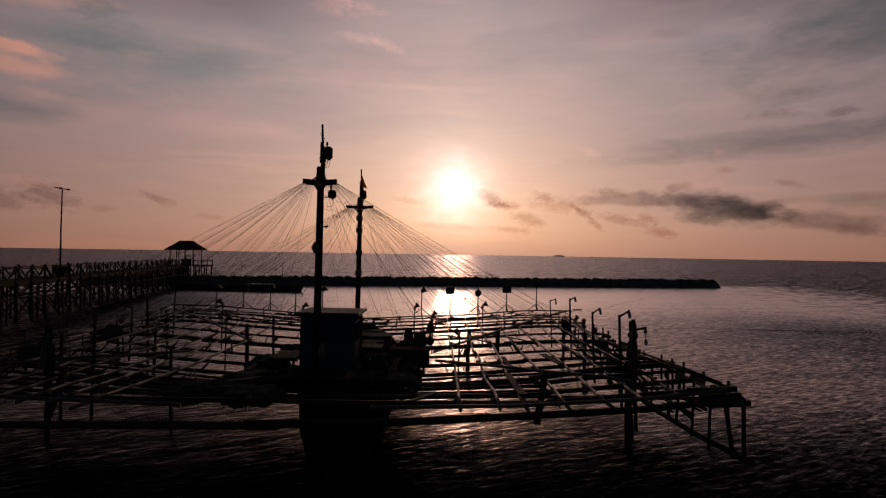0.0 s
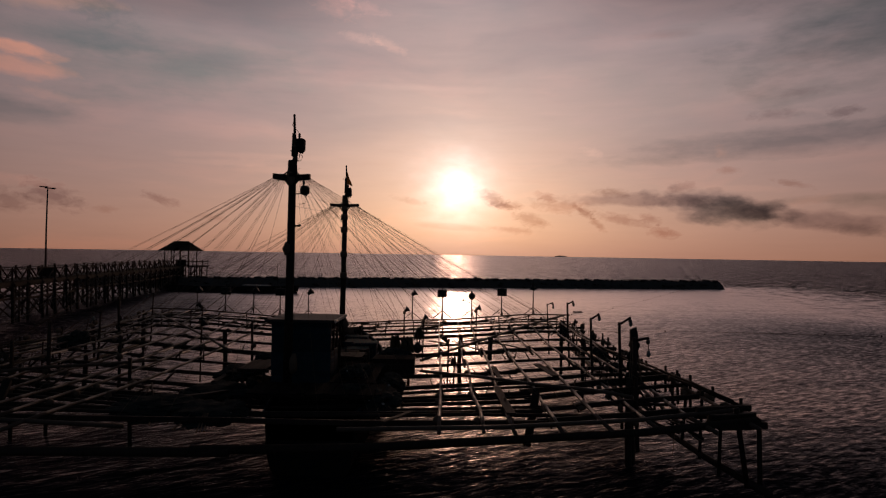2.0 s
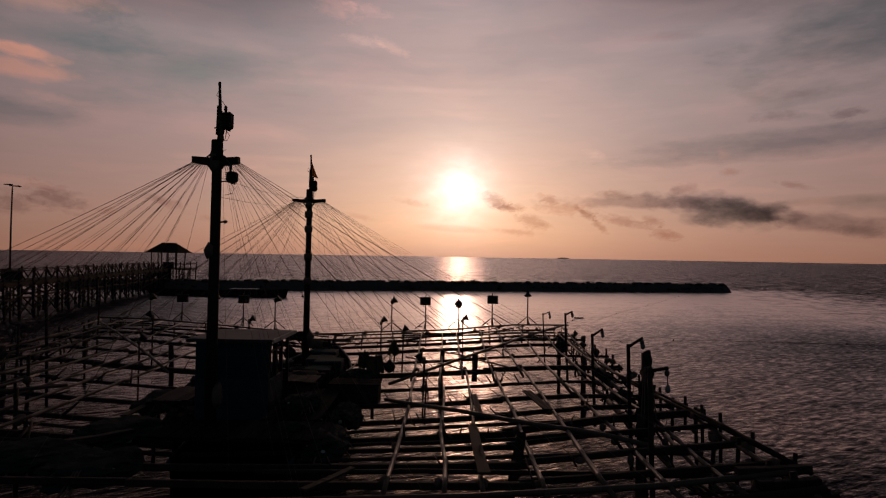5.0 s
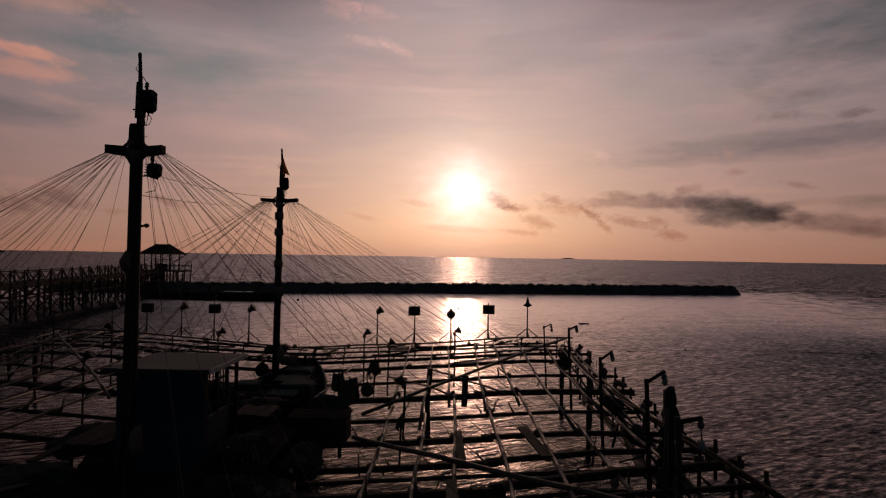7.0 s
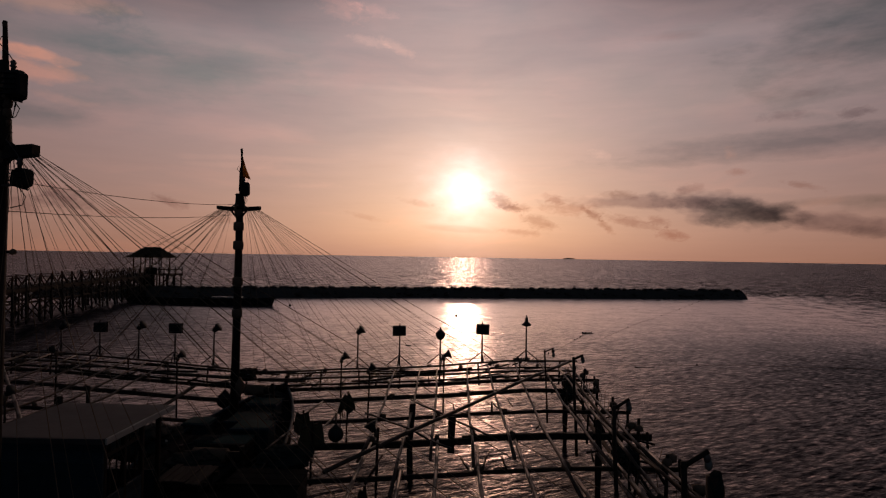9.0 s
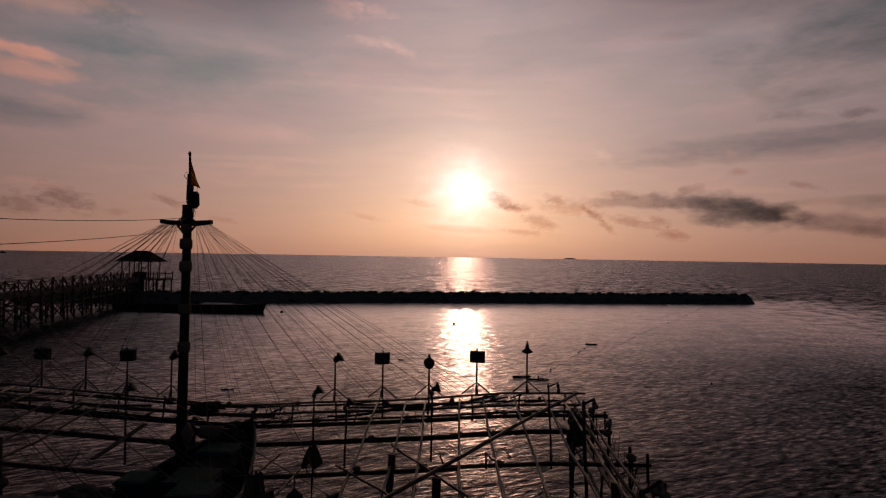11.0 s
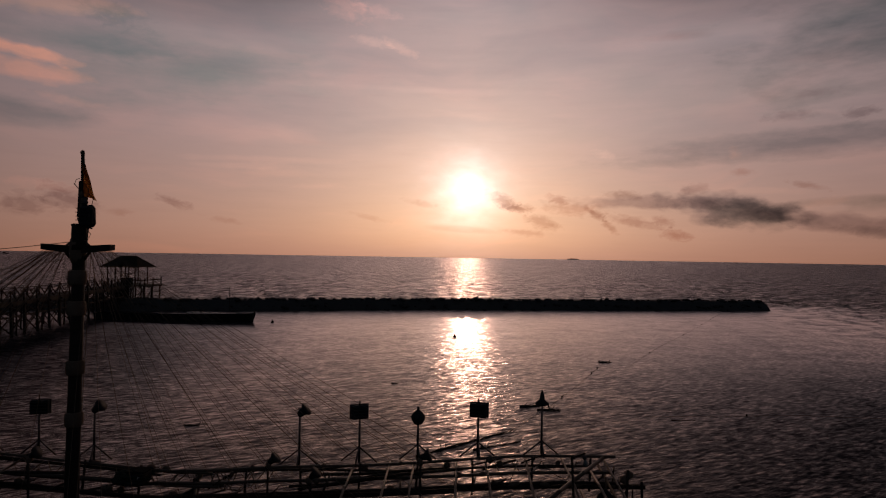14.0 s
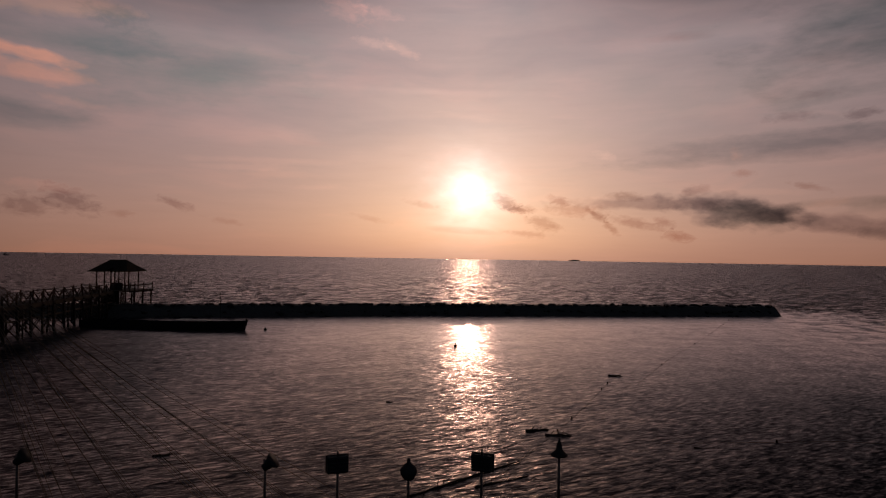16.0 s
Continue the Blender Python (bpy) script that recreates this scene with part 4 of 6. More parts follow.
def build_deckhouse():
    x0, x1, y0, y1, zb, zt = CX - 0.75, CX + 1.15, 22.15, 24.1, 1.56, 3.92
    house = thing("deckhouse", (0.5 * (x0 + x1), 23.1, zb), "small dark boarded deckhouse with a flat overhanging roof", "deckhouse")
    # boarded walls; openings on the side towards the open frame
    def boards(xa, xb, ya, yb, z0, z1, n):
        for i in range(n):
            f0, f1 = i / n, (i + 0.998) / n
            block("wall_board", (xa, ya, z0 + (z1 - z0) * f0), (xb + random.uniform(0, .006), yb, z0 + (z1 - z0) * f1), PAINT_BLUE, house, 0.006)
    boards(x0, x1, y0, y0 + 0.05, zb, zt, 12)
    boards(x0, x1, y1 - 0.05, y1, zb, zb + 1.2, 6)
    boards(x0, x0 + 0.05, y0 + 0.05, y1 - 0.05, zb, zt, 12)
    boards(x1 - 0.05, x1, y0 + 0.05, y1 - 0.7, zb, zb + 1.35, 7)
    for y in (y0 + 0.05, y0 + 0.65, y1 - 0.7, y1 - 0.08):
        block("post", (x1 - 0.07, y, zb), (x1 + 0.008, y + 0.08, zt), TIMBER, house)
    block("window_rail", (x1 - 0.06, y0 + 0.13, zt - 0.34), (x1 + 0.004, y1 - 0.78, zt - 0.28), TIMBER, house)
    for k in range(5):
        y = y0 + 0.25 + k * 0.2
        block("window_bar", (x1 - 0.04, y, zb + 1.36), (x1 - 0.015, y + 0.03, zt - 0.02), TIMBER, house)
    block("post", (x0, y1 - 0.06, zb + 1.2), (x0 + 0.07, y1 - 0.002, zt), TIMBER, house)
    bm = bmesh.new()
    vs = box_into(bm, (x0 - 0.16, y0 - 0.2, zt), (x1 + 0.14, y1 + 0.22, zt + 0.07), 0.02)
    for v in vs:
        v.co.z += -0.03 * (v.co.y - y0) / 2 + 0.02 * noise.noise(v.co)
    roof = part("roof", bm, ROOF_SHEET, house, "flat grey roof board")
    beam("fascia", (x1 + 0.16, y0 - 0.2, zt + 0.03), (x1 + 0.16, y1 + 0.22, zt), 0.03, 0.10, PAINT_WHITE, roof, "thin pale fascia board")
    beam("fascia", (x0 - 0.16, y0 - 0.22, zt + 0.03), (x1 + 0.14, y0 - 0.22, zt + 0.03), 0.03, 0.09, ROOF_SHEET, roof)
    block("skirting", (x1 + 0.01, y0 + 0.3, zb + 0.02), (x1 + 0.05, y1 - 0.9, zb + 0.16), PAINT_WHITE, house, 0.008, label="white-edged sill board")
    return house


build_deckhouse()


# ---- masts with their stays ----
def build_mast(y, bar_z, thick, bar_w, base_z, tip_z, lean, near):
    x = CX + lean
    mast = thing("mast", (x, y, base_z), "tall dark wooden mast with crosstree and fan of ropes", "mast", "masts of the platform")
    bar("trunk", [(x - 0.03, y, base_z), (x, y, 0.5 * (base_z + bar_z)), (x + 0.03, y, bar_z + 0.45)], thick, TIMBER, mast, 12, taper=0.78)
    bm = bmesh.new()
    # crosstree: two curved arms
    n = 12
    rings = []
    for i in range(n + 1):
        u = 2 * i / n - 1
        z = bar_z + (-0.05 if near else -0.01) + 0.05 * abs(u) ** 1.4
        hh = (0.10 if near else 0.075) - 0.02 * abs(u)
        px = x + u * bar_w / 2
        rings.append([bm.verts.new((px, y + s * 0.09, z + t * hh)) for s, t in ((-1, -1), (1, -1), (1, 1), (-1, 1))])
    for a, b in zip(rings, rings[1:]):
        for j in range(4):
            bm.faces.new((a[j], a[(j + 1) % 4], b[(j + 1) % 4], b[j]))
    bm.faces.new(rings[0][::-1])
    bm.faces.new(rings[-1])
    part("crosstree", bm, TIMBER, mast)
    lathe("mast_cap", (x + 0.02, y, bar_z + 0.30), [(thick * 1.12, -0.32), (thick * 1.0, -0.1), (thick * 0.95, 0.16), (thick * 0.85, 0.19)], TIMBER, mast, 10)
    lathe("hub", (x, y, bar_z), [(thick * 0.8, -0.28), (thick * 0.98, -0.16), (thick * 1.08, -0.02), (thick * 1.06, 0.12), (thick * 0.9, 0.2)], ROPE, mast, 10, label="thick rope lashing")
    for sgn in (-1, 1):
        bar("knee", [(x + sgn * 0.08, y, bar_z + 0.18), (x + sgn * 0.26, y, bar_z + 0.04)], 0.022, ROPE, mast, 6)
        bar("knee", [(x + sgn * 0.08, y, bar_z - 0.26), (x + sgn * 0.24, y, bar_z - 0.06)], 0.03, TIMBER, mast, 6)
    bar("topmast_sleeve", [(x + 0.05, y, bar_z + 0.62), (x + 0.055, y, bar_z + 1.32)], 0.075, TIMBER, mast, 8, taper=0.8)
    lump("tip_knot", (x + 0.05, y, tip_z - 0.06), (0.045, 0.045, 0.07), ROPE, mast, seed=y, sub=1)
    bar("topmast", [(x + 0.06, y, bar_z + 0.2), (x + 0.09, y, bar_z + 0.9), (x + 0.07, y, 0.7 * tip_z + 0.3 * bar_z), (x + 0.05, y, tip_z)], 0.066, TIMBER, mast, 8, taper=0.45)
    for k in range(6):
        z = bar_z + 0.42 + 0.13 * k
        lump("rope_tangle", (x + 0.08 + random.uniform(-.03, .05), y, z), (0.075, 0.08, 0.11), ROPE, mast, seed=y + k, sub=1)
    for k in range(5):
        z = bar_z + random.uniform(0.5, 1.3)
        dx = random.uniform(0.05, 0.25)
        bar("loose_cord", [(x + 0.08, y, z), (x + 0.08 + dx, y, z - 0.12), (x + 0.1 + dx * 0.6, y, z - 0.4)], 0.008, ROPE, mast, 4)
    lump("rope_tangle", (x + 0.12, y, base_z + 1.2), (0.16, 0.16, 0.3), ROPE, mast, seed=y, sub=2)
    collars = (bar_z - 0.55, bar_z - 1.15, bar_z - 2.3, bar_z - 3.3) if not near else ()
    for z in collars:
        lathe("collar", (x, y, z), [(thick * 0.95, -0.15), (thick * 1.14, -0.12), (thick * 1.2, -0.02), (thick * 1.16, 0.11), (thick * 0.95, 0.14)], ROPE, mast, 10)
    if near:
        bar("peg", [(x, y, bar_z - 1.52), (x + 0.28, y, bar_z - 1.5)], 0.025, TIMBER, mast, 6)
        lump("peg_knot", (x + 0.25, y, bar_z - 1.5), (0.07, 0.06, 0.05), ROPE, mast, seed=2.0, sub=1)
        lump("rope_tangle", (x - 0.08, y - 0.05, bar_z - 2.2), (0.13, 0.12, 0.2), ROPE, mast, seed=5.0, sub=2)
    # stays to both edges of the frame
    n = 32
    for sgn in (-1, 1):
        for k in range(n):
            f = (k + 0.6 + random.uniform(-0.3, 0.3)) / n
            ye = y - (5.2 if near else 5.4) + (6.2 if near else 7.0) * ((k * 0.618 + 0.3) % 1) + random.uniform(-.4, .4)
            xe = CX + sgn * (1.6 + 10.3 * f + random.uniform(-.2, .2))
            a = Vector((x + sgn * bar_w * (0.14 + 0.33 * f), y + random.uniform(-.04, .04), bar_z - 0.02))
            b = Vector((xe, ye, TOP + 0.18 + wing(xe, ye)))
            mid = a.lerp(b, 0.5) - Vector((0, 0, 0.10 + 0.1 * random.random()))
            q1, q3 = a.lerp(mid, 0.5) - Vector((0, 0, 0.03)), mid.lerp(b, 0.5) - Vector((0, 0, 0.03))
            bar("stay", [a, q1, mid, q3, b], (0.003 if random.random() < 0.7 else 0.0048) * (1.0 if near else 1.2), ROPE, mast, 4)
    return mast


M1 = (CX + 0.05, 21.2)
M2 = (CX - 0.04, 31.4)
build_mast(21.2, 8.45, 0.145, 1.12, 1.54, 10.36, 0.05, True)
mast_far = build_mast(31.4, 8.38, 0.14, 1.36, 1.54, 10.3, -0.04, False)


def mast_cable(a, b, sag, label):
    c = thing("mast_cable", a, label, "cable", "cables between the masts")
    a, b = Vector(a), Vector(b)
    bar("wire", [a.lerp(b, f / 8) - Vector((0, 0, sag * 4 * (f / 8) * (1 - f / 8))) for f in range(9)], 0.006, ROPE, c, 4)


mast_cable((M1[0] + 0.1, 21.2, 8.02), (M2[0] - 0.1, 31.4, 8.52), 0.12, "thin dark cable slung between the two masts")
mast_cable((M1[0] + 0.1, 21.2, 7.55), (M2[0] - 0.1, 31.4, 8.2), 0.1, "second thin cable slung between the two masts")


def build_flag():
    bm = bmesh.new()
    x, y = M2[0] + 0.06, M2[1]
    rows = []
    for i in range(7):
        f = i / 6
        w = 0.02 + 0.30 * f ** 1.1
        z = 10.05 - 0.62 * f
        rows.append([bm.verts.new((x + w * j / 4, y + 0.07 * math.sin(2.2 * j + 3 * f), z - 0.12 * (j / 4) * f)) for j in range(5)])
    for a, b in zip(rows, rows[1:]):
        for j in range(4):
            bm.faces.new((a[j], a[j + 1], b[j + 1], b[j]))
    bmesh.ops.solidify(bm, geom=bm.faces[:], thickness=0.006)
    part("flag", bm, CLOTH, mast_far, "drooping faded orange flag")


build_flag()


def floodlight(at, w, h, d, tilt=0.0):
    lamp = thing("floodlight", at, "rounded dark floodlight hung on the mast by wires", "lamp", "floodlights on the masts")
    x, y, z = at
    bm = bmesh.new()
    vs = box_into(bm, (x - w / 2, y - d / 2, z - h / 2), (x + w / 2, y + d / 2, z + h / 2), 0.055)
    spin = Matrix.Rotation(tilt, 4, "Y")
    for v in vs:
        k = 1 + 0.22 * (v.co.y - y) / d
        q = Vector(((v.co.x - x) * k, v.co.y - y, (v.co.z - z) * k))
        q += Vector((noise.noise(q * 9 + Vector((x, z, 0))), 0, noise.noise(q * 9 + Vector((0, x, z))))) * 0.03
        v.co = Vector((x, y, z)) + spin @ q
    housing = part("housing", bm, LAMP_METAL, lamp)
    for k in range(5):
        block("fin", (x - w / 2 + 0.01, y - d / 2 - 0.04, z - h * 0.4 + k * h * 0.18), (x + w / 2 - 0.01, y - d / 2 + 0.02, z - h * 0.37 + k * h * 0.18), LAMP_METAL, housing, 0.004)
    lathe("stem", (x - w * 0.1, y, z + h / 2 + 0.06), [(0.03, -0.1), (0.03, -0.02), (0.05, 0.0), (0.03, 0.03), (0.045, 0.06), (0.015, 0.1)], METAL, housing, 8)
    bar("visor", [(x - w * 0.1, y, z - h * 0.5), (x + w * 0.3, y + 0.05, z - h * 0.5 - 0.03)], 0.03, LAMP_METAL, housing, 6, flat=0.5)
    bar("cable", [(x - w * 0.1, y, z - h / 2), (x + w * 0.3, y, z - h / 2 - 0.14), (x + w * 0.1, y, z - h / 2 - 0.26), (x - w * 0.6, y, z - h / 2 - 0.3)], 0.008, ROPE, lamp, 4)
    bar("bracket", [(x - w / 2 - 0.16, y, z - h * 0.42), (x - w * 0.2, y, z - h * 0.4)], 0.016, METAL, lamp, 6)
    bar("hanger", [(x - w * 0.1, y, z + h / 2 + 0.14), (x - w * 0.3, y, z + h / 2 + 0.22), (x - w * 0.95, y, z + h / 2 + 0.42)], 0.008, METAL, lamp, 5)
    bar("wire_end", [(x - w * 0.95, y, z + h / 2 + 0.4), (x - w * 0.8, y, z + h / 2 + 0.5), (x - w * 0.55, y, z + h / 2 + 0.52)], 0.006, ROPE, lamp, 4)
    return lamp


floodlight((M1[0] + 0.255, 21.15, 9.40), 0.27, 0.42, 0.24)
floodlight((M1[0] + 0.42, 21.1, 8.03), 0.25, 0.28, 0.24, 0.12)
floodlight((M2[0] + 0.19, 31.35, 9.02), 0.28, 0.42, 0.22)


# ---- lamps on tripods along the far edge ----
def tripod_lamp(x, y, top, kind, yaw=0.0):
    base = 2.76 + wing(x, y)
    words = {"panel": "square work lamp on a pole with three splayed legs", "bell": "round bell-shaped work lamp on a pole with three legs", "spot": "small tilted spot lamp on a pole with three legs", "cone": "pointed cone-shaped lamp on a pole with three legs"}
    lamp = thing("tripod_lamp", (x, y, base), words[kind], "lamp", "lamps along the far rail")
    bar("pole", [(x, y, base - 0.05), (x, y, top)], 0.035, METAL, lamp, 8, taper=0.85)
    knee = base + 0.40
    for a in (0.0, math.pi, 1.57):
        bar("leg", [(x, y, knee), (x + 0.52 * math.cos(a + yaw), y - 0.25 * math.sin(a + yaw), base - 0.02)], 0.024, METAL, lamp, 6)
    if kind == "panel":
        bm = bmesh.new()
        vs = box_into(bm, (x - 0.24, y - 0.08, top - 0.2), (x + 0.24, y + 0.08, top + 0.18), 0.02, 3 * yaw)
        head = part("head", bm, LAMP_METAL, lamp)
        off = Matrix.Rotation(3 * yaw, 3, "Z") @ Vector((0, 0.1, 0))
        block("bezel", (x + off.x - 0.27, y + off.y - 0.018, top - 0.22), (x + off.x + 0.27, y + off.y + 0.018, top + 0.2), METAL, head, 0.006, 3 * yaw)
        bar("bracket", [(x, y - 0.02, top + 0.16), (x, y - 0.02, top + 0.32)], 0.03, METAL, head, 6, taper=0.6)
        for k in range(4):
            z = top - 0.14 + 0.09 * k
            block("fin", (x - off.x - 0.2, y - off.y - 0.02, z), (x - off.x + 0.2, y - off.y + 0.02, z + 0.02), LAMP_METAL, head, 0.004, 3 * yaw)
    elif kind == "bell":
        lathe("head", (x, y, top), [(0.03, -0.24), (0.12, -0.2), (0.19, -0.08), (0.2, 0.02), (0.15, 0.1), (0.05, 0.17), (0.03, 0.28)], LAMP_METAL, lamp)
    elif kind == "cone":
        lathe("head", (x, y, top), [(0.05, -0.1), (0.19, -0.05), (0.2, -0.02), (0.08, 0.08), (0.06, 0.2), (0.01, 0.36)], LAMP_METAL, lamp)
    else:
        t = Matrix.Rotation(0.9, 4, "Y")
        head = lathe("head", (x + 0.08, y, top + 0.02), [(0.04, -0.16), (0.09, -0.14), (0.12, 0.04), (0.19, 0.12), (0.19, 0.15)], LAMP_METAL, lamp, tilt=t)
        bar("bracket", [(x, y, top - 0.05), (x - 0.02, y, top + 0.14)], 0.03, METAL, head, 6)
    return lamp


for x, top, kind in ((-1.42, 4.12, "spot"), (0.28, 4.18, "panel"), (1.93, 4.08, "bell"), (3.62, 4.30, "panel"), (5.4, 4.55, "cone"),
                     (-7.3, 4.1, "spot"), (-8.9, 4.12, "panel"), (-10.4, 4.15, "spot"), (-12.0, 4.12, "panel"), (-13.6, 4.1, "spot")):
    tripod_lamp(x, 36.8, top - 0.25, kind, random.uniform(-.2, .2))


# ---- hook posts with hanging bulbs along the edges ----
def hook_post(x, y, top, arm, drop, thick=0.06, rise=0.1):
    post = thing("hook_post", (x, y, TOP), "crooked wooden post with an arm and a hanging bulb", "lamp post", "bulb posts along the edges")
    bar("post", [(x + 0.14 * (1 if arm > 0 else -1), y + 0.05, 1.0), (x, y, top + 0.03)], thick, TIMBER, post, 8, wobble=0.02, taper=0.85)
    arm_ = bar("arm", [(x - 0.1 * arm, y, top - 0.06), (x + arm, y, top + rise)], thick * 0.7, TIMBER, post, 7)
    ex = x + arm * 0.95
    bar("cord", [(ex, y, top + rise), (ex + 0.02, y, top + rise - drop)], 0.012, ROPE, arm_, 4)
    lathe("socket", (ex, y, top + rise - 0.08), [(0.02, -0.09), (0.05, -0.06), (0.055, 0.0), (0.03, 0.04)], METAL, arm_, 8)
    lathe("bulb", (ex + 0.02, y, top + rise - drop), [(0.015, -0.11), (0.045, -0.085), (0.058, -0.03), (0.042, 0.035), (0.02, 0.07)], BULB, arm_, 10, label="milky glass bulb")
    return post


for args in ((5.63, 20.9, 4.16, 0.34, 0.16, 0.05, 0.18), (5.42, 18.8, 4.0, 0.38, 0.40, 0.055, 0.02), (5.85, 25.3, 3.84, 0.32, 0.16, 0.05, 0.18),
             (6.08, 30.7, 3.97, 0.28, 0.14, 0.05, 0.1), (5.76, 34.3, 3.62, 0.32, 0.22, 0.035, 0.10),
             (-14.3, 28.5, 3.45, -0.34, 0.3, 0.05, 0.05), (-15.6, 35.8, 3.75, -0.4, 0.28, 0.04, 0.10)):
    hook_post(*args)
def wrapped_post(x, y, top):
    post = thing("wrapped_post", (x, y, 0), "thick dark post wrapped in hanging rope and net", "post", "thick corner posts")
    bar("post", [(x, y, -1.2), (x, y, top)], 0.10, TIMBER, post, 8, wobble=0.03)
    for k in range(5):
        z = top - 0.15 - 0.32 * k
        lump("rope_wrap", (x + random.uniform(-.03, .05), y, z), (0.12 + 0.02 * k, 0.13, 0.2), NET, post, seed=x + k, sub=2)
    for k in range(6):
        a = random.uniform(0, 6.3)
        bar("rope_end", [(x, y, top), (x + 0.16 * math.cos(a), y + 0.16 * math.sin(a), top - 0.6), (x + 0.3 * math.cos(a), y + 0.3 * math.sin(a), TOP + 0.2)], 0.015, ROPE, post, 5)


wrapped_post(6.06, 20.95, 3.98)
wrapped_post(-12.5, 20.0, 3.75)


for x, y, top in ((-14.45, 30.35, 3.95), (-12.6, 22.5, 3.75), (-13.3, 21.9, 3.2), (-9.3, 21.6, 2.75), (-11.8, 25.4, 2.9), (-8.2, 30.0, 3.0)):
    pole = thing("mooring_pole", (x, y, 0), "bare dark wooden pole standing through the platform frame", "pole", "poles through the frame")
    bar("pole", [(x, y, -1.0), (x + random.uniform(-.1, .1), y, top)], 0.06, TIMBER, pole, 7, wobble=0.04)
    lump("lashing", (x, y, TOP + 0.1 + wing(x, y)), (.14, .14, .16), ROPE, pole, seed=x, sub=1)


# ---- thin net poles with small lamps, inside the far edge ----
def net_pole(x, y, top, low, head):
    pole = thing("net_pole", (x, y, low), "thin dark net pole with a small shaded lamp at its head", "net pole", "net poles of the frame")
    bar("pole", [(x, y, low), (x + random.uniform(-.05, .05), y, top)], 0.035, TIMBER, pole, 6, wobble=0.02)
    t = Matrix.Rotation(head, 4, "Y")
    lathe("shade", (x + 0.1 * (1 if head > 0 else -1), y, top - 0.03), [(0.04, -0.1), (0.07, -0.06), (0.1, 0.04), (0.17, 0.13), (0.17, 0.15)], LAMP_METAL, pole, 10, tilt=t)
    lump("lashing", (x, y, top - 0.15), (.09, .09, .13), ROPE, pole, seed=x * 3, sub=1)
    return pole


for args in ((-1.75, 35.0, 3.15, 0.2, 0.9), (-0.75, 35.2, 2.72, 0.4, 0.8), (2.1, 35.1, 3.3, 0.9, 1.2), (-8.1, 35.3, 3.05, 0.5, 1.0), (-12.6, 35.0, 3.2, 0.5, -0.8),
             (0.55, 27.4, 2.7, 0.6, -0.5), (-10.4, 29.5, 2.9, 0.3, 0.8)):
    net_pole(*args)


# ---- decks and gear round the deckhouse ----
def side_deck(name, x0, x1, y0, y1, z, n, label, mat=PLANK):
    deck = thing(name, (0.5 * (x0 + x1), 0.5 * (y0 + y1), z), label, "deck", "side decks of the boat")
    for i in range(n):
        f0, f1 = i / n, (i + 0.93) / n
        block("plank", (x0 + (x1 - x0) * f0, y0 + random.uniform(-.08, .08), z), (x0 + (x1 - x0) * f1, y1 + random.uniform(-.08, .08), z + 0.035 + random.uniform(0, .012)), mat, deck, 0.006)
    for y in (y0 + 0.2, y1 - 0.2):
        beam("bearer", (x0 - 0.05, y, z - 0.05), (x1 + 0.05, y, z - 0.05), 0.09, 0.09, TIMBER, deck)
        for x in (x0 + 0.1, x1 - 0.1):
            bar("leg", [(x, y, 1.5), (x, y, z - 0.04)], 0.045, TIMBER, deck, 6)
    return deck


side_deck("side_deck", -6.15, -5.25, 21.9, 23.6, 2.38, 6, "narrow deck of grey planks beside the deckhouse")
side_deck("side_deck", -3.45, -2.5, 24.2, 25.2, 2.42, 6, "small raised deck of worn planks beside the deckhouse")
side_deck("side_deck", -5.15, -1.3, 19.6, 21.0, 2.16, 16, "stern deck of dark planks across the boat", TAR)
side_deck("side_deck", -3.1, -1.7, 21.1, 24.4, 2.18, 9, "dark plank deck along the boat beside the deckhouse", TAR)
side_deck("side_deck", -5.0, -2.75, 25.5, 29.0, 1.9, 12, "dark plank deck before the deckhouse", TAR)


def bench_box():
    box = thing("gear_box", (-1.4, 25.0, 1.7), "long dark wooden gear box laid across the beams", "box")
    for k in range(4):
        block("board", (-2.15, 24.55, 1.68 + 0.155 * k), (-0.68, 24.6, 1.832 + 0.155 * k), TIMBER, box, 0.008)
        block("board", (-2.15, 25.35, 1.68 + 0.155 * k), (-0.68, 25.4, 1.832 + 0.155 * k), TIMBER, box, 0.008)
    for x in (-2.15, -0.73):
        block("end_board", (x, 24.6, 1.68), (x + 0.05, 25.35, 2.30), TIMBER, box, 0.008)
    for k in range(3):
        block("lid_board", (-2.18, 24.52 + 0.305 * k, 2.304), (-0.64, 24.81 + 0.305 * k, 2.34), TAR, box, 0.008)
    for x in (-2.0, -0.9):
        bar("leg", [(x, 25.0, 1.2), (x, 25.0, 1.74)], 0.05, TIMBER, box, 6)
    return box


bench_box()


def winch(x, y, z, w, label):
    g = thing("net_winch", (x, y, z), label, "winch", "winches of the boat")
    for s in (-1, 1):
        beam("frame_post", (x + s * w, y, z - 0.6), (x + s * w, y, z + 0.35), 0.1, 0.14, TIMBER, g)
        bar("handle", [(x + s * (w + 0.05), y, z + 0.1), (x + s * (w + 0.22), y - 0.25, z + 0.3)], 0.025, TIMBER, g, 6)
    bar("drum", [(x - w, y, z + 0.1), (x + w, y, z + 0.1)], 0.12, TIMBER, g, 10)
    bar("rope_coil", [(x - w * 0.6, y, z + 0.1), (x, y, z + 0.1), (x + w * 0.5, y, z + 0.1)], 0.19, ROPE, g, 10)
    return g


winch(-3.4, 27.0, 1.95, 0.75, "wooden winch drum wound with net rope")
winch(-4.5, 33.6, 2.05, 0.6, "small wooden winch at the bow")


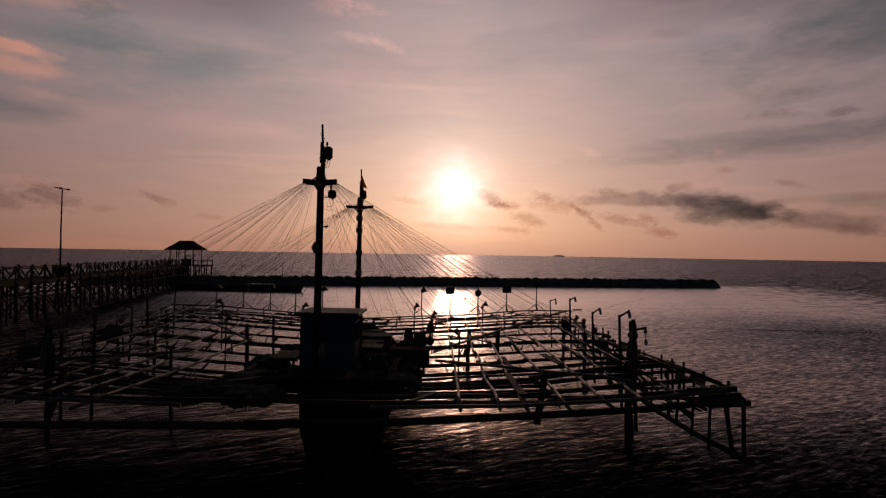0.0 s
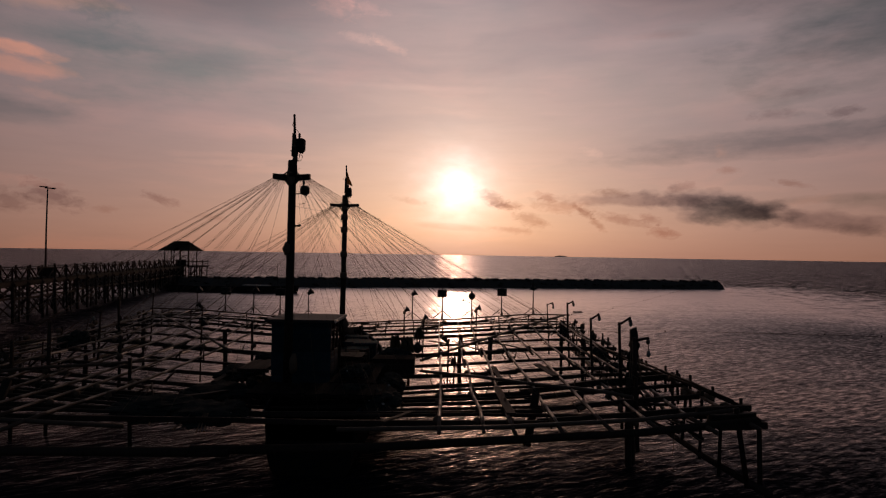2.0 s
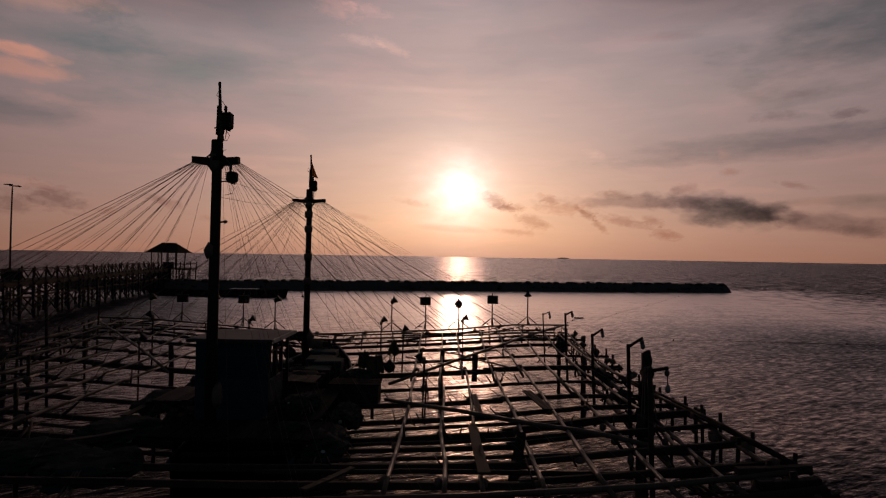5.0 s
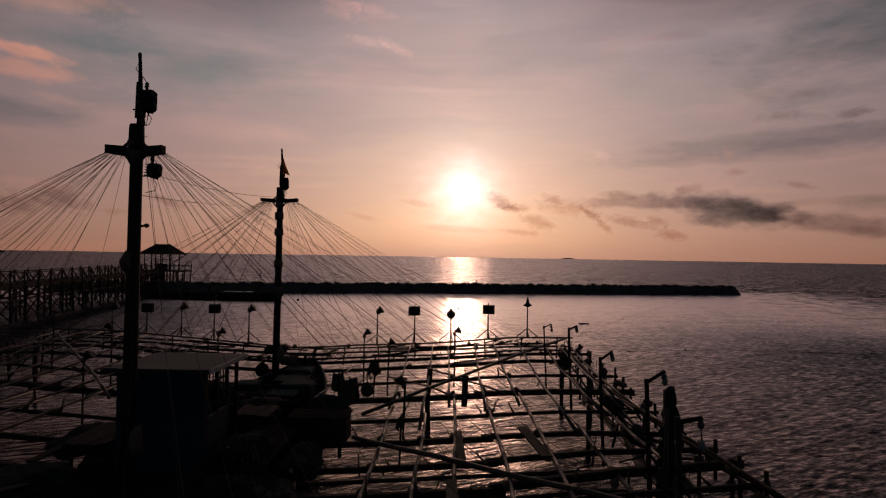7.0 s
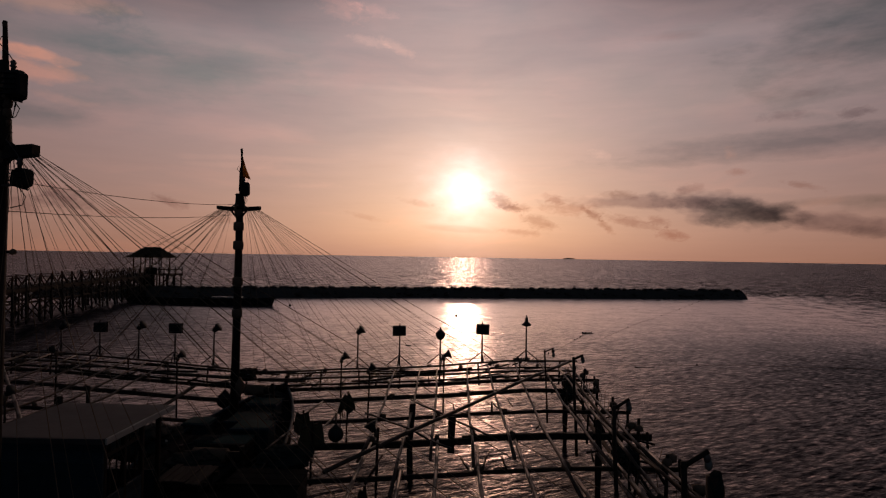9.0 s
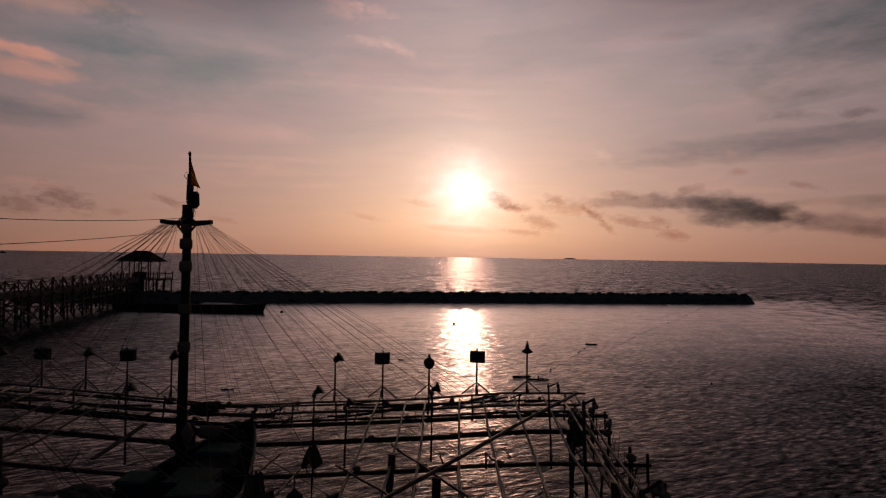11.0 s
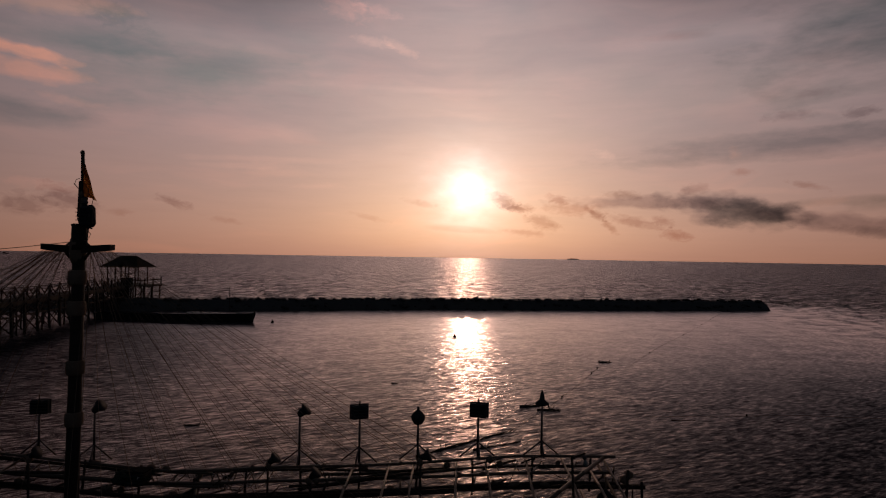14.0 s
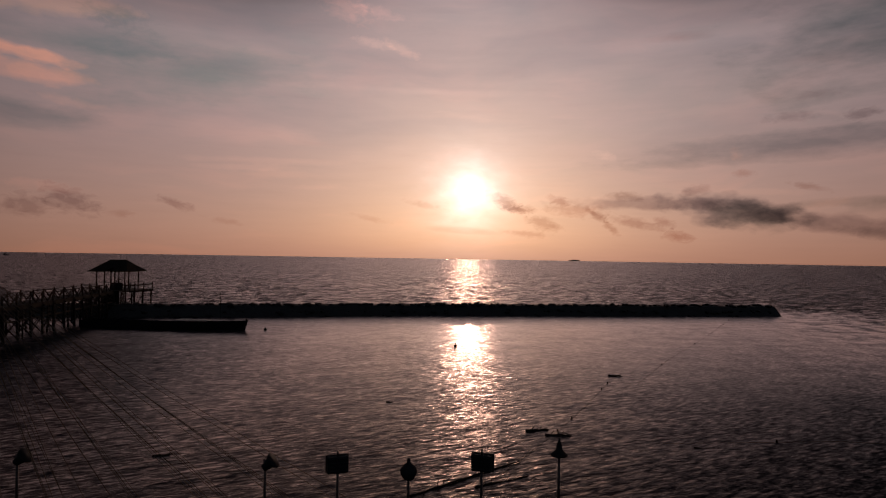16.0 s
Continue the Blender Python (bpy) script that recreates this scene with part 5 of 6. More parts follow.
def net_heap(x, y, z, size, label):
    z += wing(x, y) * 0.7
    h = thing("net_heap", (x, y, z), label, "fishing net", "heaps of net")
    net = lump("net", (x, y, z + size[2] * 0.6), size, NET, h, seed=x * 5 + y, sub=4)
    for k in range(5):
        a = random.uniform(0, 6.3)
        lump("net_fold", (x + size[0] * .6 * math.cos(a), y + size[1] * .6 * math.sin(a), z + size[2] * random.uniform(.3, .9)), (size[0] * .45, size[1] * .4, size[2] * .5), NET, net, seed=a * 9 + x, sub=3)
    for k in range(7):
        a = random.uniform(0, 6.3)
        p = Vector((x + size[0] * 0.8 * math.cos(a), y + size[1] * 0.8 * math.sin(a), z + size[2] * 0.8))
        lump("net_float", p, (.07, .07, .06), FOAM if k % 3 == 0 else TIMBER, net, seed=k, sub=1)
    for k in range(5):
        a = random.uniform(0, 6.3)
        bar("rope_end", [(x, y, z + size[2] * 1.3), (x + size[0] * 0.7 * math.cos(a), y + size[1] * .7 * math.sin(a), z + size[2] * 1.1), (x + size[0] * 1.3 * math.cos(a), y + size[1] * 1.3 * math.sin(a), z)], 0.02, ROPE, h, 5)
    return h


net_heap(-6.2, 25.6, 2.1, (0.6, 0.7, 0.3), "dark heap of fishing net on the beams")
net_heap(-2.2, 20.6, 2.2, (0.5, 0.45, 0.2), "dark heap of fishing net at the stern")
net_heap(-1.6, 26.8, 2.1, (0.6, 0.5, 0.3), "small dark heap of net over the frame")
net_heap(-5.8, 28.6, 1.9, (0.8, 1.0, 0.4), "dark heap of fishing net on the foredeck")
# added heap that stands in for the blackness under the side deck
net_heap(-5.7, 22.7, 1.62, (0.55, 0.95, 0.42), "dark lumpy heap added as blackness under the side deck")
net_heap(-3.7, 26.6, 2.2, (0.6, 0.6, 0.22), "dark heap of wet net on the foredeck planks")
net_heap(-2.4, 22.4, 2.45, (0.45, 0.7, 0.22), "dark heap of net beside the deckhouse")
net_heap(-3.6, 28.2, 2.15, (0.7, 0.5, 0.22), "dark spread net before the fish tubs")
net_heap(-6.6, 21.2, 1.85, (1.0, 1.2, 0.26), "wide dark spread of net over the beams beside the boat")
net_heap(-7.3, 18.9, 1.9, (1.2, 0.9, 0.24), "wide dark spread of net on the near beams")
net_heap(-5.6, 18.4, 1.9, (0.8, 0.9, 0.24), "dark heap of net behind the boat")
net_heap(-6.8, 24.0, 1.95, (0.7, 1.0, 0.24), "dark heap of net and cord beside the deckhouse")
net_heap(-1.3, 20.2, 1.9, (0.5, 0.9, 0.3), "dark heap of net hung beside the stern")
net_heap(-1.3, 22.6, 1.95, (0.4, 0.9, 0.28), "dark heap of net along the boat side")
net_heap(6.5, 24.0, 2.0, (0.26, 0.45, 0.22), "dark bundle of net hung at the frame edge")
net_heap(6.6, 26.9, 2.0, (0.3, 0.5, 0.26), "dark bundle of net lashed to the edge")
net_heap(6.5, 33.6, 2.0, (0.24, 0.35, 0.26), "dark bundle of rope and net at the edge")
net_heap(-15.2, 28.2, 2.0, (0.45, 0.7, 0.35), "dark bundle of net at the frame edge")
net_heap(-14.9, 23.0, 2.0, (0.45, 0.7, 0.35), "dark bundle of net hung over the edge")


net_heap(-3.7, 31.6, 1.95, (0.55, 0.9, 0.22), "dark net spread over the fish tubs")
net_heap(-4.4, 34.9, 1.8, (0.6, 0.6, 0.2), "dark net and rope piled in the bow")
net_heap(-5.0, 33.6, 1.6, (0.5, 0.7, 0.25), "dark heap of net and rope in the bow")
net_heap(-5.9, 36.2, 2.3, (0.42, 0.3, 0.2), "dark bundle of net on the far rail")


def crate(x, y, z, w, d, h, label):
    """A slatted crate."""
    z += wing(x, y)
    c = thing("slatted_crate", (x, y, z), label, "crate", "crates at the far rail")
    for k in range(3):
        z0 = z + 0.02 + k * h / 3
        for s in (-1, 1):
            block("slat", (x - w / 2, y + s * d / 2 - 0.012, z0), (x + w / 2, y + s * d / 2 + 0.012, z0 + h / 3 - 0.02), TIMBER, c, 0.004)
            block("slat", (x + s * w / 2 - 0.012, y - d / 2 + 0.013, z0), (x + s * w / 2 + 0.012, y + d / 2 - 0.013, z0 + h / 3 - 0.02), TIMBER, c, 0.004)
    for sx in (-1, 1):
        for sy in (-1, 1):
            block("corner_post", (x + sx * (w / 2 - 0.035) - 0.02, y + sy * (d / 2 - 0.035) - 0.02, z), (x + sx * (w / 2 - 0.035) + 0.02, y + sy * (d / 2 - 0.035) + 0.02, z + h + 0.03), TIMBER, c, 0.004)
    block("lid", (x - w / 2 - 0.02, y - d / 2 - 0.02, z + h + 0.03), (x + w / 2 + 0.02, y + d / 2 + 0.02, z + h + 0.055), TAR, c, 0.006)
    return c


crate(-5.7, 36.25, 2.42, 0.5, 0.4, 0.3, "dark slatted crate on the far rail")


def tub(x, y, z, w, d, h, mat, label):
    t = thing("fish_tub", (x, y, z), label, "tub", "tubs on the foredeck")
    bm = bmesh.new()
    vs = box_into(bm, (x - w / 2, y - d / 2, z), (x + w / 2, y + d / 2, z + h), 0.03)
    for v in vs:
        k = 1 + 0.12 * (v.co.z - z) / h
        v.co.x, v.co.y = x + (v.co.x - x) * k, y + (v.co.y - y) * k
    body = part("body", bm, mat, t)
    for s in (-1, 1):
        block("rim", (x - w * 0.59, y + s * d * 0.58 - 0.03, z + h - 0.03), (x + w * 0.59, y + s * d * 0.58 + 0.03, z + h + 0.04), mat, body, 0.01)
    bm = bmesh.new()
    vs = box_into(bm, (x - w * 0.55, y - d * 0.54, z + h + 0.004), (x + w * 0.55, y + d * 0.54, z + h + 0.05), 0.015)
    for v in vs:
        v.co.z += 0.03 * noise.noise(v.co * 3)
    part("cover", bm, TARP, body, "sagging green tarpaulin cover")
    return t


tub(-3.5, 30.0, 1.55, 1.0, 0.8, 0.6, PAINT_BLUE, "blue-painted fish tub with a green tarpaulin cover")
tub(-3.85, 32.5, 1.5, 0.9, 0.8, 0.5, PAINT_BLUE, "broad blue-painted fish tub beside the mast foot")
tub(-3.0, 28.9, 1.55, 0.9, 0.7, 0.7, PAINT_BLUE, "worn blue fish tub under a sagging cover")
tub(-5.2, 30.6, 1.5, 0.7, 0.7, 0.35, PAINT_BLUE, "low blue fish tub under a tarpaulin")
tub(-3.2, 27.9, 1.55, 0.8, 0.7, 0.6, TIMBER, "low dark wooden fish box under a cover")


def loose_plank(p, q, label, w=0.2):
    p, q = [(a, b, c + wing(a, b)) for a, b, c in (p, q)]
    t = thing("loose_plank", p, label, "plank", "loose planks")
    beam("plank", p, q, w, 0.04, PLANK, t)


loose_plank((-7.0, 31.7, 2.26), (-7.25, 34.95, 2.28), "pale weathered pole lying beside the bow", 0.17)
loose_plank((-7.0, 22.2, 2.26), (-6.95, 24.0, 2.28), "pale weathered plank beside the boat", 0.2)
loose_plank((-6.9, 19.4, 2.32), (-6.1, 20.9, 2.34), "pale loose plank lying over the frame")
loose_plank((2.05, 17.5, 2.3), (1.97, 20.9, 2.32), "wide worn plank lying over the poles", 0.22)
loose_plank((2.2, 21.8, 2.3), (2.14, 24.0, 2.32), "pale narrow plank laid over the beams", 0.17)
loose_plank((3.95, 21.9, 2.34), (3.7, 24.2, 2.3), "broad grey plank beside a bamboo pole", 0.24)
loose_plank((2.4, 29.2, 1.6), (2.42, 29.25, 2.6), "short upright board nailed to a beam")
loose_plank((-0.4, 18.0, 2.25), (-1.0, 16.6, 2.3), "worn loose plank at the near beam", 0.14)


def fender(x, y, z, r, label):
    z += wing(x, y)
    t = thing("round_float", (x, y, z), label, "float", "hanging floats")
    lathe("ball", (x, y, z), [(r * 0.3, -r), (r * 0.8, -r * 0.65), (r, -0.1 * r), (r * 0.85, r * 0.5), (r * 0.35, r * 0.9), (r * 0.15, r * 1.2)], LAMP_METAL, t, 12)
    bar("cord", [(x, y, z + r), (x, y, z + r + 0.35)], 0.02, ROPE, t, 5)


fender(-5.9, 34.4, 2.0, 0.3, "round dark float hung at the bow")
fender(6.75, 35.0, 2.25, 0.24, "round dark float lashed at the far corner")
fender(-0.75, 28.9, 2.35, 0.22, "round dark float on the thick beam")


# ---- nets hung up to dry beside the boat ----
def hanging_net(x, y, top, w, h, ang, label, cone=0.0):
    """A sheet of net hung by its top from a stick, in folds, with a ragged hem. cone draws the top together."""
    t = thing("hanging_net", (x, y, top), label, "fishing net", "nets hung to dry")
    bm = bmesh.new()
    seed, n, rows = x * 3.1 + y, 12, []
    ca, sa = math.cos(ang), math.sin(ang)
    for i in range(9):
        f = i / 8
        row = []
        for j in range(n + 1):
            u = 2 * j / n - 1
            half = w / 2 * (1 - cone * (1 - f) ** 1.5)
            fold = 0.10 * math.sin(5.0 * u + seed) * (0.3 + f) + 0.06 * noise.noise((u * 4, f * 3, seed))
            drop = h * f * (1 + 0.22 * noise.noise((u * 3.0, 0, seed))) - 0.08 * abs(u) * (1 - f)
            row.append(bm.verts.new((x + ca * u * half - sa * fold, y + sa * u * half + ca * fold, top - drop)))
        rows.append(row)
    for a, b in zip(rows, rows[1:]):
        for j in range(n):
            bm.faces.new((a[j], a[j + 1], b[j + 1], b[j]))
    bmesh.ops.solidify(bm, geom=bm.faces[:], thickness=0.008)
    part("net", bm, NET_SHEET, t, smooth=True)
    bar("stick", [(x, y, top - h - 0.9), (x + 0.03, y, top + 0.12)], 0.03, TIMBER, t, 6, wobble=0.03)
    bar("spreader", [(x - ca * w * (1 - cone) * 0.55, y - sa * w * (1 - cone) * 0.55, top - 0.02), (x + ca * w * (1 - cone) * 0.55, y + sa * w * (1 - cone) * 0.55, top + 0.03)], 0.022, TIMBER, t, 6)
    for k in range(3):
        u = random.uniform(-.8, .8)
        bar("cord", [(x + ca * u * w / 2, y + sa * u * w / 2, top - h * 0.9), (x + ca * u * w / 2 + random.uniform(-.1, .1), y + sa * u * w / 2, top - h - random.uniform(.1, .35))], 0.008, ROPE, t, 4)
    return t


hanging_net(-0.75, 30.6, 2.72, 0.55, 0.5, 0.2, "greenish net bag hung from a stick over the frame", 0.75)
hanging_net(-1.15, 27.7, 2.62, 0.75, 0.6, 0.9, "dark net draped over sticks beside the boat", 0.2)
hanging_net(-1.75, 29.2, 2.5, 0.5, 0.55, 0.4, "ragged dark net hung beside the fish tubs", 0.35)
hanging_net(0.74, 23.9, 2.48, 0.2, 0.22, 0.3, "small dark net hung from a pole of the frame", 0.5)


# ---- pier with its shelter ----
def pier_x(y):
    return -34.5 - 0.19 * (y - 45)


def build_pier():
    pier = thing("pier", (-40, 75, 0), "long wooden footbridge on crossed stilts with a diagonal railing", "pier")
    deck, rail = 3.35, 4.45
    half = 1.15
    ys = [34 + 2.45 * i for i in range(30)]
    for sgn in (-1, 1):
        for i, y in enumerate(ys):
            x = pier_x(y) + sgn * half
            lean = random.uniform(-.12, .12)
            bar("stilt", [(x + sgn * 0.2, y + lean, -1.0), (x, y, deck + 0.05)], random.uniform(0.10, 0.14), TIMBER, pier, 7, wobble=0.05)
            beam("rail_post", (x, y, deck - 0.25), (x + random.uniform(-.05, .05), y + random.uniform(-.05, .05), rail + random.uniform(-0.04, 0.16)), 0.13, 0.13, TIMBER, pier)
            if i + 1 < len(ys):
                y2 = ys[i + 1]
                x2 = pier_x(y2) + sgn * half
                xm, ym = (x + x2) / 2, (y + y2) / 2
                # railing: struts that lean up to each post, one handrail and a low rail
                low = deck + random.uniform(0.05, 0.2)
                bar("rail_strut", [(x, y, rail - random.uniform(0.0, 0.1)), (xm, ym, low)], 0.06, TIMBER, pier, 5)
                bar("rail_strut", [(x2, y2, rail - random.uniform(0.0, 0.1)), (xm, ym, low)], 0.06, TIMBER, pier, 5)
                bar("handrail", [(x, y, rail - 0.10 + random.uniform(-.04, .04)), (x2, y2, rail - 0.10 + random.uniform(-.04, .04))], 0.045, TIMBER, pier, 5)
                beam("stringer", (x, y, deck - 0.22), (x2, y2, deck - 0.22), 0.12, 0.42, TIMBER, pier)
                for z0, z1 in ((0.35 + random.uniform(-.15, .15), 1.8), (2.05, deck - 0.42)):
                    bar("stilt_brace", [(x, y, z0), (x2, y2, z1)], 0.06, TIMBER, pier, 5)
                    bar("stilt_brace", [(x, y, z1), (x2, y2, z0)], 0.06, TIMBER, pier, 5)
                beam("waler", (x, y, 1.92 + random.uniform(-.1, .1)), (x2, y2, 1.92 + random.uniform(-.1, .1)), 0.1, 0.18, TIMBER, pier)
                if i % 2:
                    bar("stilt", [(xm, ym, -1.0), (xm + random.uniform(-.1, .1), ym, deck - 0.1)], 0.08, TIMBER, pier, 6)
    for i, y in enumerate(ys):
        x = pier_x(y)
        beam("crosshead", (x - 1.4, y + 0.1, deck - 0.3), (x + 1.4, y + 0.1, deck - 0.3), 0.14, 0.2, TIMBER, pier)
        if i % 2:
            bar("stilt_brace", [(x - half, y - 0.1, 0.6), (x + half, y - 0.1, deck - 0.5)], 0.06, TIMBER, pier, 5)
    y = 34.0
    k = 0
    while y < 106.5 and k < 290:
        x = pier_x(y)
        block("deck_plank", (x - 1.25 + random.uniform(-.06, .06), y, deck), (x + 1.25 + random.uniform(-.06, .06), y + 0.235, deck + 0.045 + random.uniform(0, .015)), PLANK, pier, 0.0)
        y += 0.25
        k += 1
    return pier


build_pier()
GZ = (-46.4, 109.0)


def build_shelter():
    gx, gy = GZ
    hut = thing("pier_shelter", (gx, gy, 0), "open shelter with dark hipped roof at the pier head", "shelter")
    deck = 3.35
    w, ridge = 2.72, 1.25
    # platform
    for i in range(22):
        y = gy - 2.6 + i * 0.25
        block("deck_plank", (gx - 2.6, y, deck), (gx + 3.9, y + 0.235, deck + 0.05), PLANK, hut, 0.0)
    for x in (gx - 2.4, gx - 0.8, gx + 0.8, gx + 2.4, gx + 3.7):
        for y in (gy - 2.3, gy, gy + 2.3):
            bar("stilt", [(x, y, -1), (x, y, deck + 0.04)], 0.11, TIMBER, hut, 7)
        beam("joist", (x, gy - 2.6, deck - 0.12), (x, gy + 2.9, deck - 0.12), 0.12, 0.2, TIMBER, hut)
        bar("stilt_brace", [(x, gy - 2.35, 0.6), (x, gy, deck - 0.4)], 0.055, TIMBER, hut, 5)
    for a, b in (((gx - 2.4, gy - 2.4, 0.6), (gx - 0.8, gy - 2.4, deck - 0.3)), ((gx + 0.8, gy - 2.4, 0.6), (gx - 0.8, gy - 2.4, deck - 0.3)), ((gx + 0.8, gy - 2.4, deck - 0.4), (gx + 2.4, gy - 2.4, 0.6)), ((gx + 2.4, gy - 2.4, 1.9), (gx + 3.7, gy - 2.4, 2.6))):
        bar("stilt_brace", [a, b], 0.06, TIMBER, hut, 5)
    # posts
    for x in (gx - 2.1, gx - 0.95, gx + 0.55, gx + 2.0):
        for y in (gy - 1.8, gy + 1.8):
            beam("post", (x, y, deck), (x, y, 6.1), 0.13, 0.13, TIMBER, hut)
    for y in (gy - 1.8, gy + 1.8):
        beam("roof_beam", (gx - 2.3, y, 6.05), (gx + 2.3, y, 6.05), 0.12, 0.14, TIMBER, hut)
    # hipped roof with thickness
    bm = bmesh.new()
    e, r = 6.0, 7.6
    lo = [(-w, -w), (w, -w), (w, w), (-w, w)]
    v = [bm.verts.new((gx + a, gy + b, e)) for a, b in lo]
    t0, t1 = bm.verts.new((gx - ridge, gy, r)), bm.verts.new((gx + ridge, gy, r))
    # the thatch has fallen away over the middle of both long eaves
    gaps = []
    for sy in (-1, 1):
        up = 0.36
        gaps.append([bm.verts.new((gx + a, gy + sy * w * (1 - k * up), e + (r - e) * k * up)) for a, k in ((-0.30, 0), (-0.15, 0.8), (0.12, 1), (0.48, 0.85), (0.62, 0))])
    bm.faces.new((v[0], *gaps[0], v[1], t1, t0))
    bm.faces.new((v[1], v[2], t1))
    bm.faces.new((v[2], *gaps[1][::-1], v[3], t0, t1))
    bm.faces.new((v[3], v[0], t0))
    bmesh.ops.solidify(bm, geom=bm.faces[:], thickness=0.12)
    roof = part("roof", bm, THATCH, hut, "ragged dark thatched roof")
    bar("ridge_cap", [(gx - ridge - 0.1, gy, r + 0.03), (gx + ridge + 0.1, gy, r + 0.03)], 0.09, THATCH, roof, 6)
    for sx in (-1, 1):
        for sy in (-1, 1):
            bar("hip_cap", [(gx + sx * ridge, gy, r), (gx + sx * (w + .05), gy + sy * (w + .05), e + 0.02)], 0.06, THATCH, roof, 5)
    # rail round the extra deck
    for x, y in ((gx + 2.4, gy - 2.4), (gx + 3.1, gy - 2.4), (gx + 3.8, gy - 2.4), (gx + 3.8, gy), (gx + 3.8, gy + 2.4)):
        beam("rail_post", (x, y, deck - 0.3), (x, y, 4.5), 0.12, 0.12, TIMBER, hut)
    beam("handrail", (gx + 1.8, gy - 2.4, 4.15), (gx + 3.9, gy - 2.4, 4.15), 0.1, 0.16, TIMBER, hut)
    beam("handrail", (gx + 3.8, gy - 2.4, 4.15), (gx + 3.8, gy + 2.5, 4.15), 0.1, 0.16, TIMBER, hut)
    # boarded kiosk below the roof and a stair down
    block("boarding", (gx - 0.2, gy - 1.7, deck + 0.05), (gx + 1.6, gy - 1.5, 4.45), TIMBER, hut, 0.03)
    bar("seat_back", [(gx + 0.6, gy - 1.6, 4.5), (gx + 0.9, gy - 1.6, 5.0), (gx + 1.5, gy - 1.6, 4.85)], 0.06, TIMBER, hut, 6)
    beam("cross_rail", (gx + 0.55, gy - 1.8, 5.1), (gx + 2.0, gy - 1.8, 5.15), 0.06, 0.09, TIMBER, hut)
    block("boarding", (gx - 0.6, gy - 2.55, 1.2), (gx + 1.6, gy - 2.35, deck - 0.02), TIMBER, hut, 0.03)
    for sx in (0, 0.9):
        beam("stair_string", (gx - 2.7 + sx, gy - 3.6, 1.0), (gx - 1.0 + sx, gy - 2.7, deck), 0.06, 0.2, PLANK, hut)
    for k in range(8):
        f = (k + 0.5) / 8
        block("stair_tread", (gx - 2.75 + 1.7 * f, gy - 3.6 + 0.9 * f, 1.0 + 2.45 * f), (gx - 1.75 + 1.7 * f, gy - 3.35 + 0.9 * f, 1.04 + 2.45 * f), PLANK, hut, 0.0)
    return hut


build_shelter()


def street_lamp():
    x, y = -37.5, 59.6
    lamp = thing("street_lamp", (x, y, 3.45), "slim dark lamp post with a flat crosswise head on the pier", "street lamp")
    bar("post", [(x, y, 3.3), (x, y, 8), (x + 0.05, y, 11.75)], 0.10, METAL, lamp, 8, taper=0.55)
    bar("arm", [(x - 0.55, y, 11.95), (x + 0.75, y, 11.72)], 0.04, METAL, lamp, 6)
    block("head", (x - 0.65, y - 0.15, 11.9), (x + 0.0, y + 0.15, 11.98), LAMP_METAL, lamp, 0.02)
    block("solar_panel", (x - 0.1, y - 0.2, 11.78), (x + 0.75, y + 0.2, 11.84), LAMP_METAL, lamp, 0.01)
    block("control_box", (x - 0.6, y - 0.3, 3.5), (x + 0.9, y + 0.3, 4.35), TIMBER, lamp, 0.04)
    return lamp


street_lamp()


def moored_boat():
    boat = thing("moored_boat", (-32, 92, 0), "long low dark wooden boat moored in front of the breakwater", "boat")
    turn = Matrix.Translation((-40.8, 92.5, 0)) @ Matrix.Rotation(radians(-90 - 2), 4, "Z")
    build_hull("hull", boat, 0, 0, 19.3, 1.4, 0.5, 0.72, 0.42, TAR, turn, 0.3)
    block("canopy", (-29.5, 91.3, 1.04), (-25.6, 92.7, 1.1), PAINT_WHITE, boat, 0.02, label="pale canopy board")
    for x in (-29.3, -25.8):
        for y in (91.4, 92.6):
            bar("post", [(x, y, 0.4), (x, y, 1.05)], 0.04, TIMBER, boat, 5)
    bar("stem", [(-21.7, 91.84, 0.1), (-21.35, 91.8, 1.3)], 0.10, TIMBER, boat, 6)
    bar("pole", [(-24.5, 92, 1.2), (-24.5, 92, 4.2)], 0.03, TIMBER, boat, 5)
    return boat


moored_boat()


def float_line(name, pts, step, size, label):
    line = thing(name, (*pts[0], 0), label, "float line", "float lines on the water")
    bar("rope", [(x, y, 0.02) for x, y in pts], 0.007, ROPE, line, 5)
    for (x0, y0), (x1, y1) in zip(pts, pts[1:]):
        d = math.hypot(x1 - x0, y1 - y0)
        for k in range(int(d / step)):
            if random.random() < 0.5:
                continue
            f = (k + random.random() * 0.5) * step / d
            s = size * random.uniform(0.6, 1.2)
            lathe("float", (x0 + (x1 - x0) * f, y0 + (y1 - y0) * f, 0.03), [(0.02, -0.08), (s * 0.8, -0.03), (s, 0.03), (s * 0.6, 0.09), (0.02, 0.11)], TIMBER, line, 8)
    return line


float_line("float_line", [(47.0, 119.5), (30.0, 90.0), (22.0, 77.0), (16.0, 66.0)], 2.6, 0.05, "drifting rope with dark floats on the calm water")
float_line("float_line", [(15.0, 68.6), (11.0, 59.5), (8.4, 54.0), (5.0, 47.5)], 2.6, 0.045, "short rope with small floats near the platform")
float_line("float_line", [(13.0, 52.0), (22.0, 53.0), (34.0, 52.0), (45.0, 50.0)], 4.0, 0.045, "thin slack rope lying on the water")


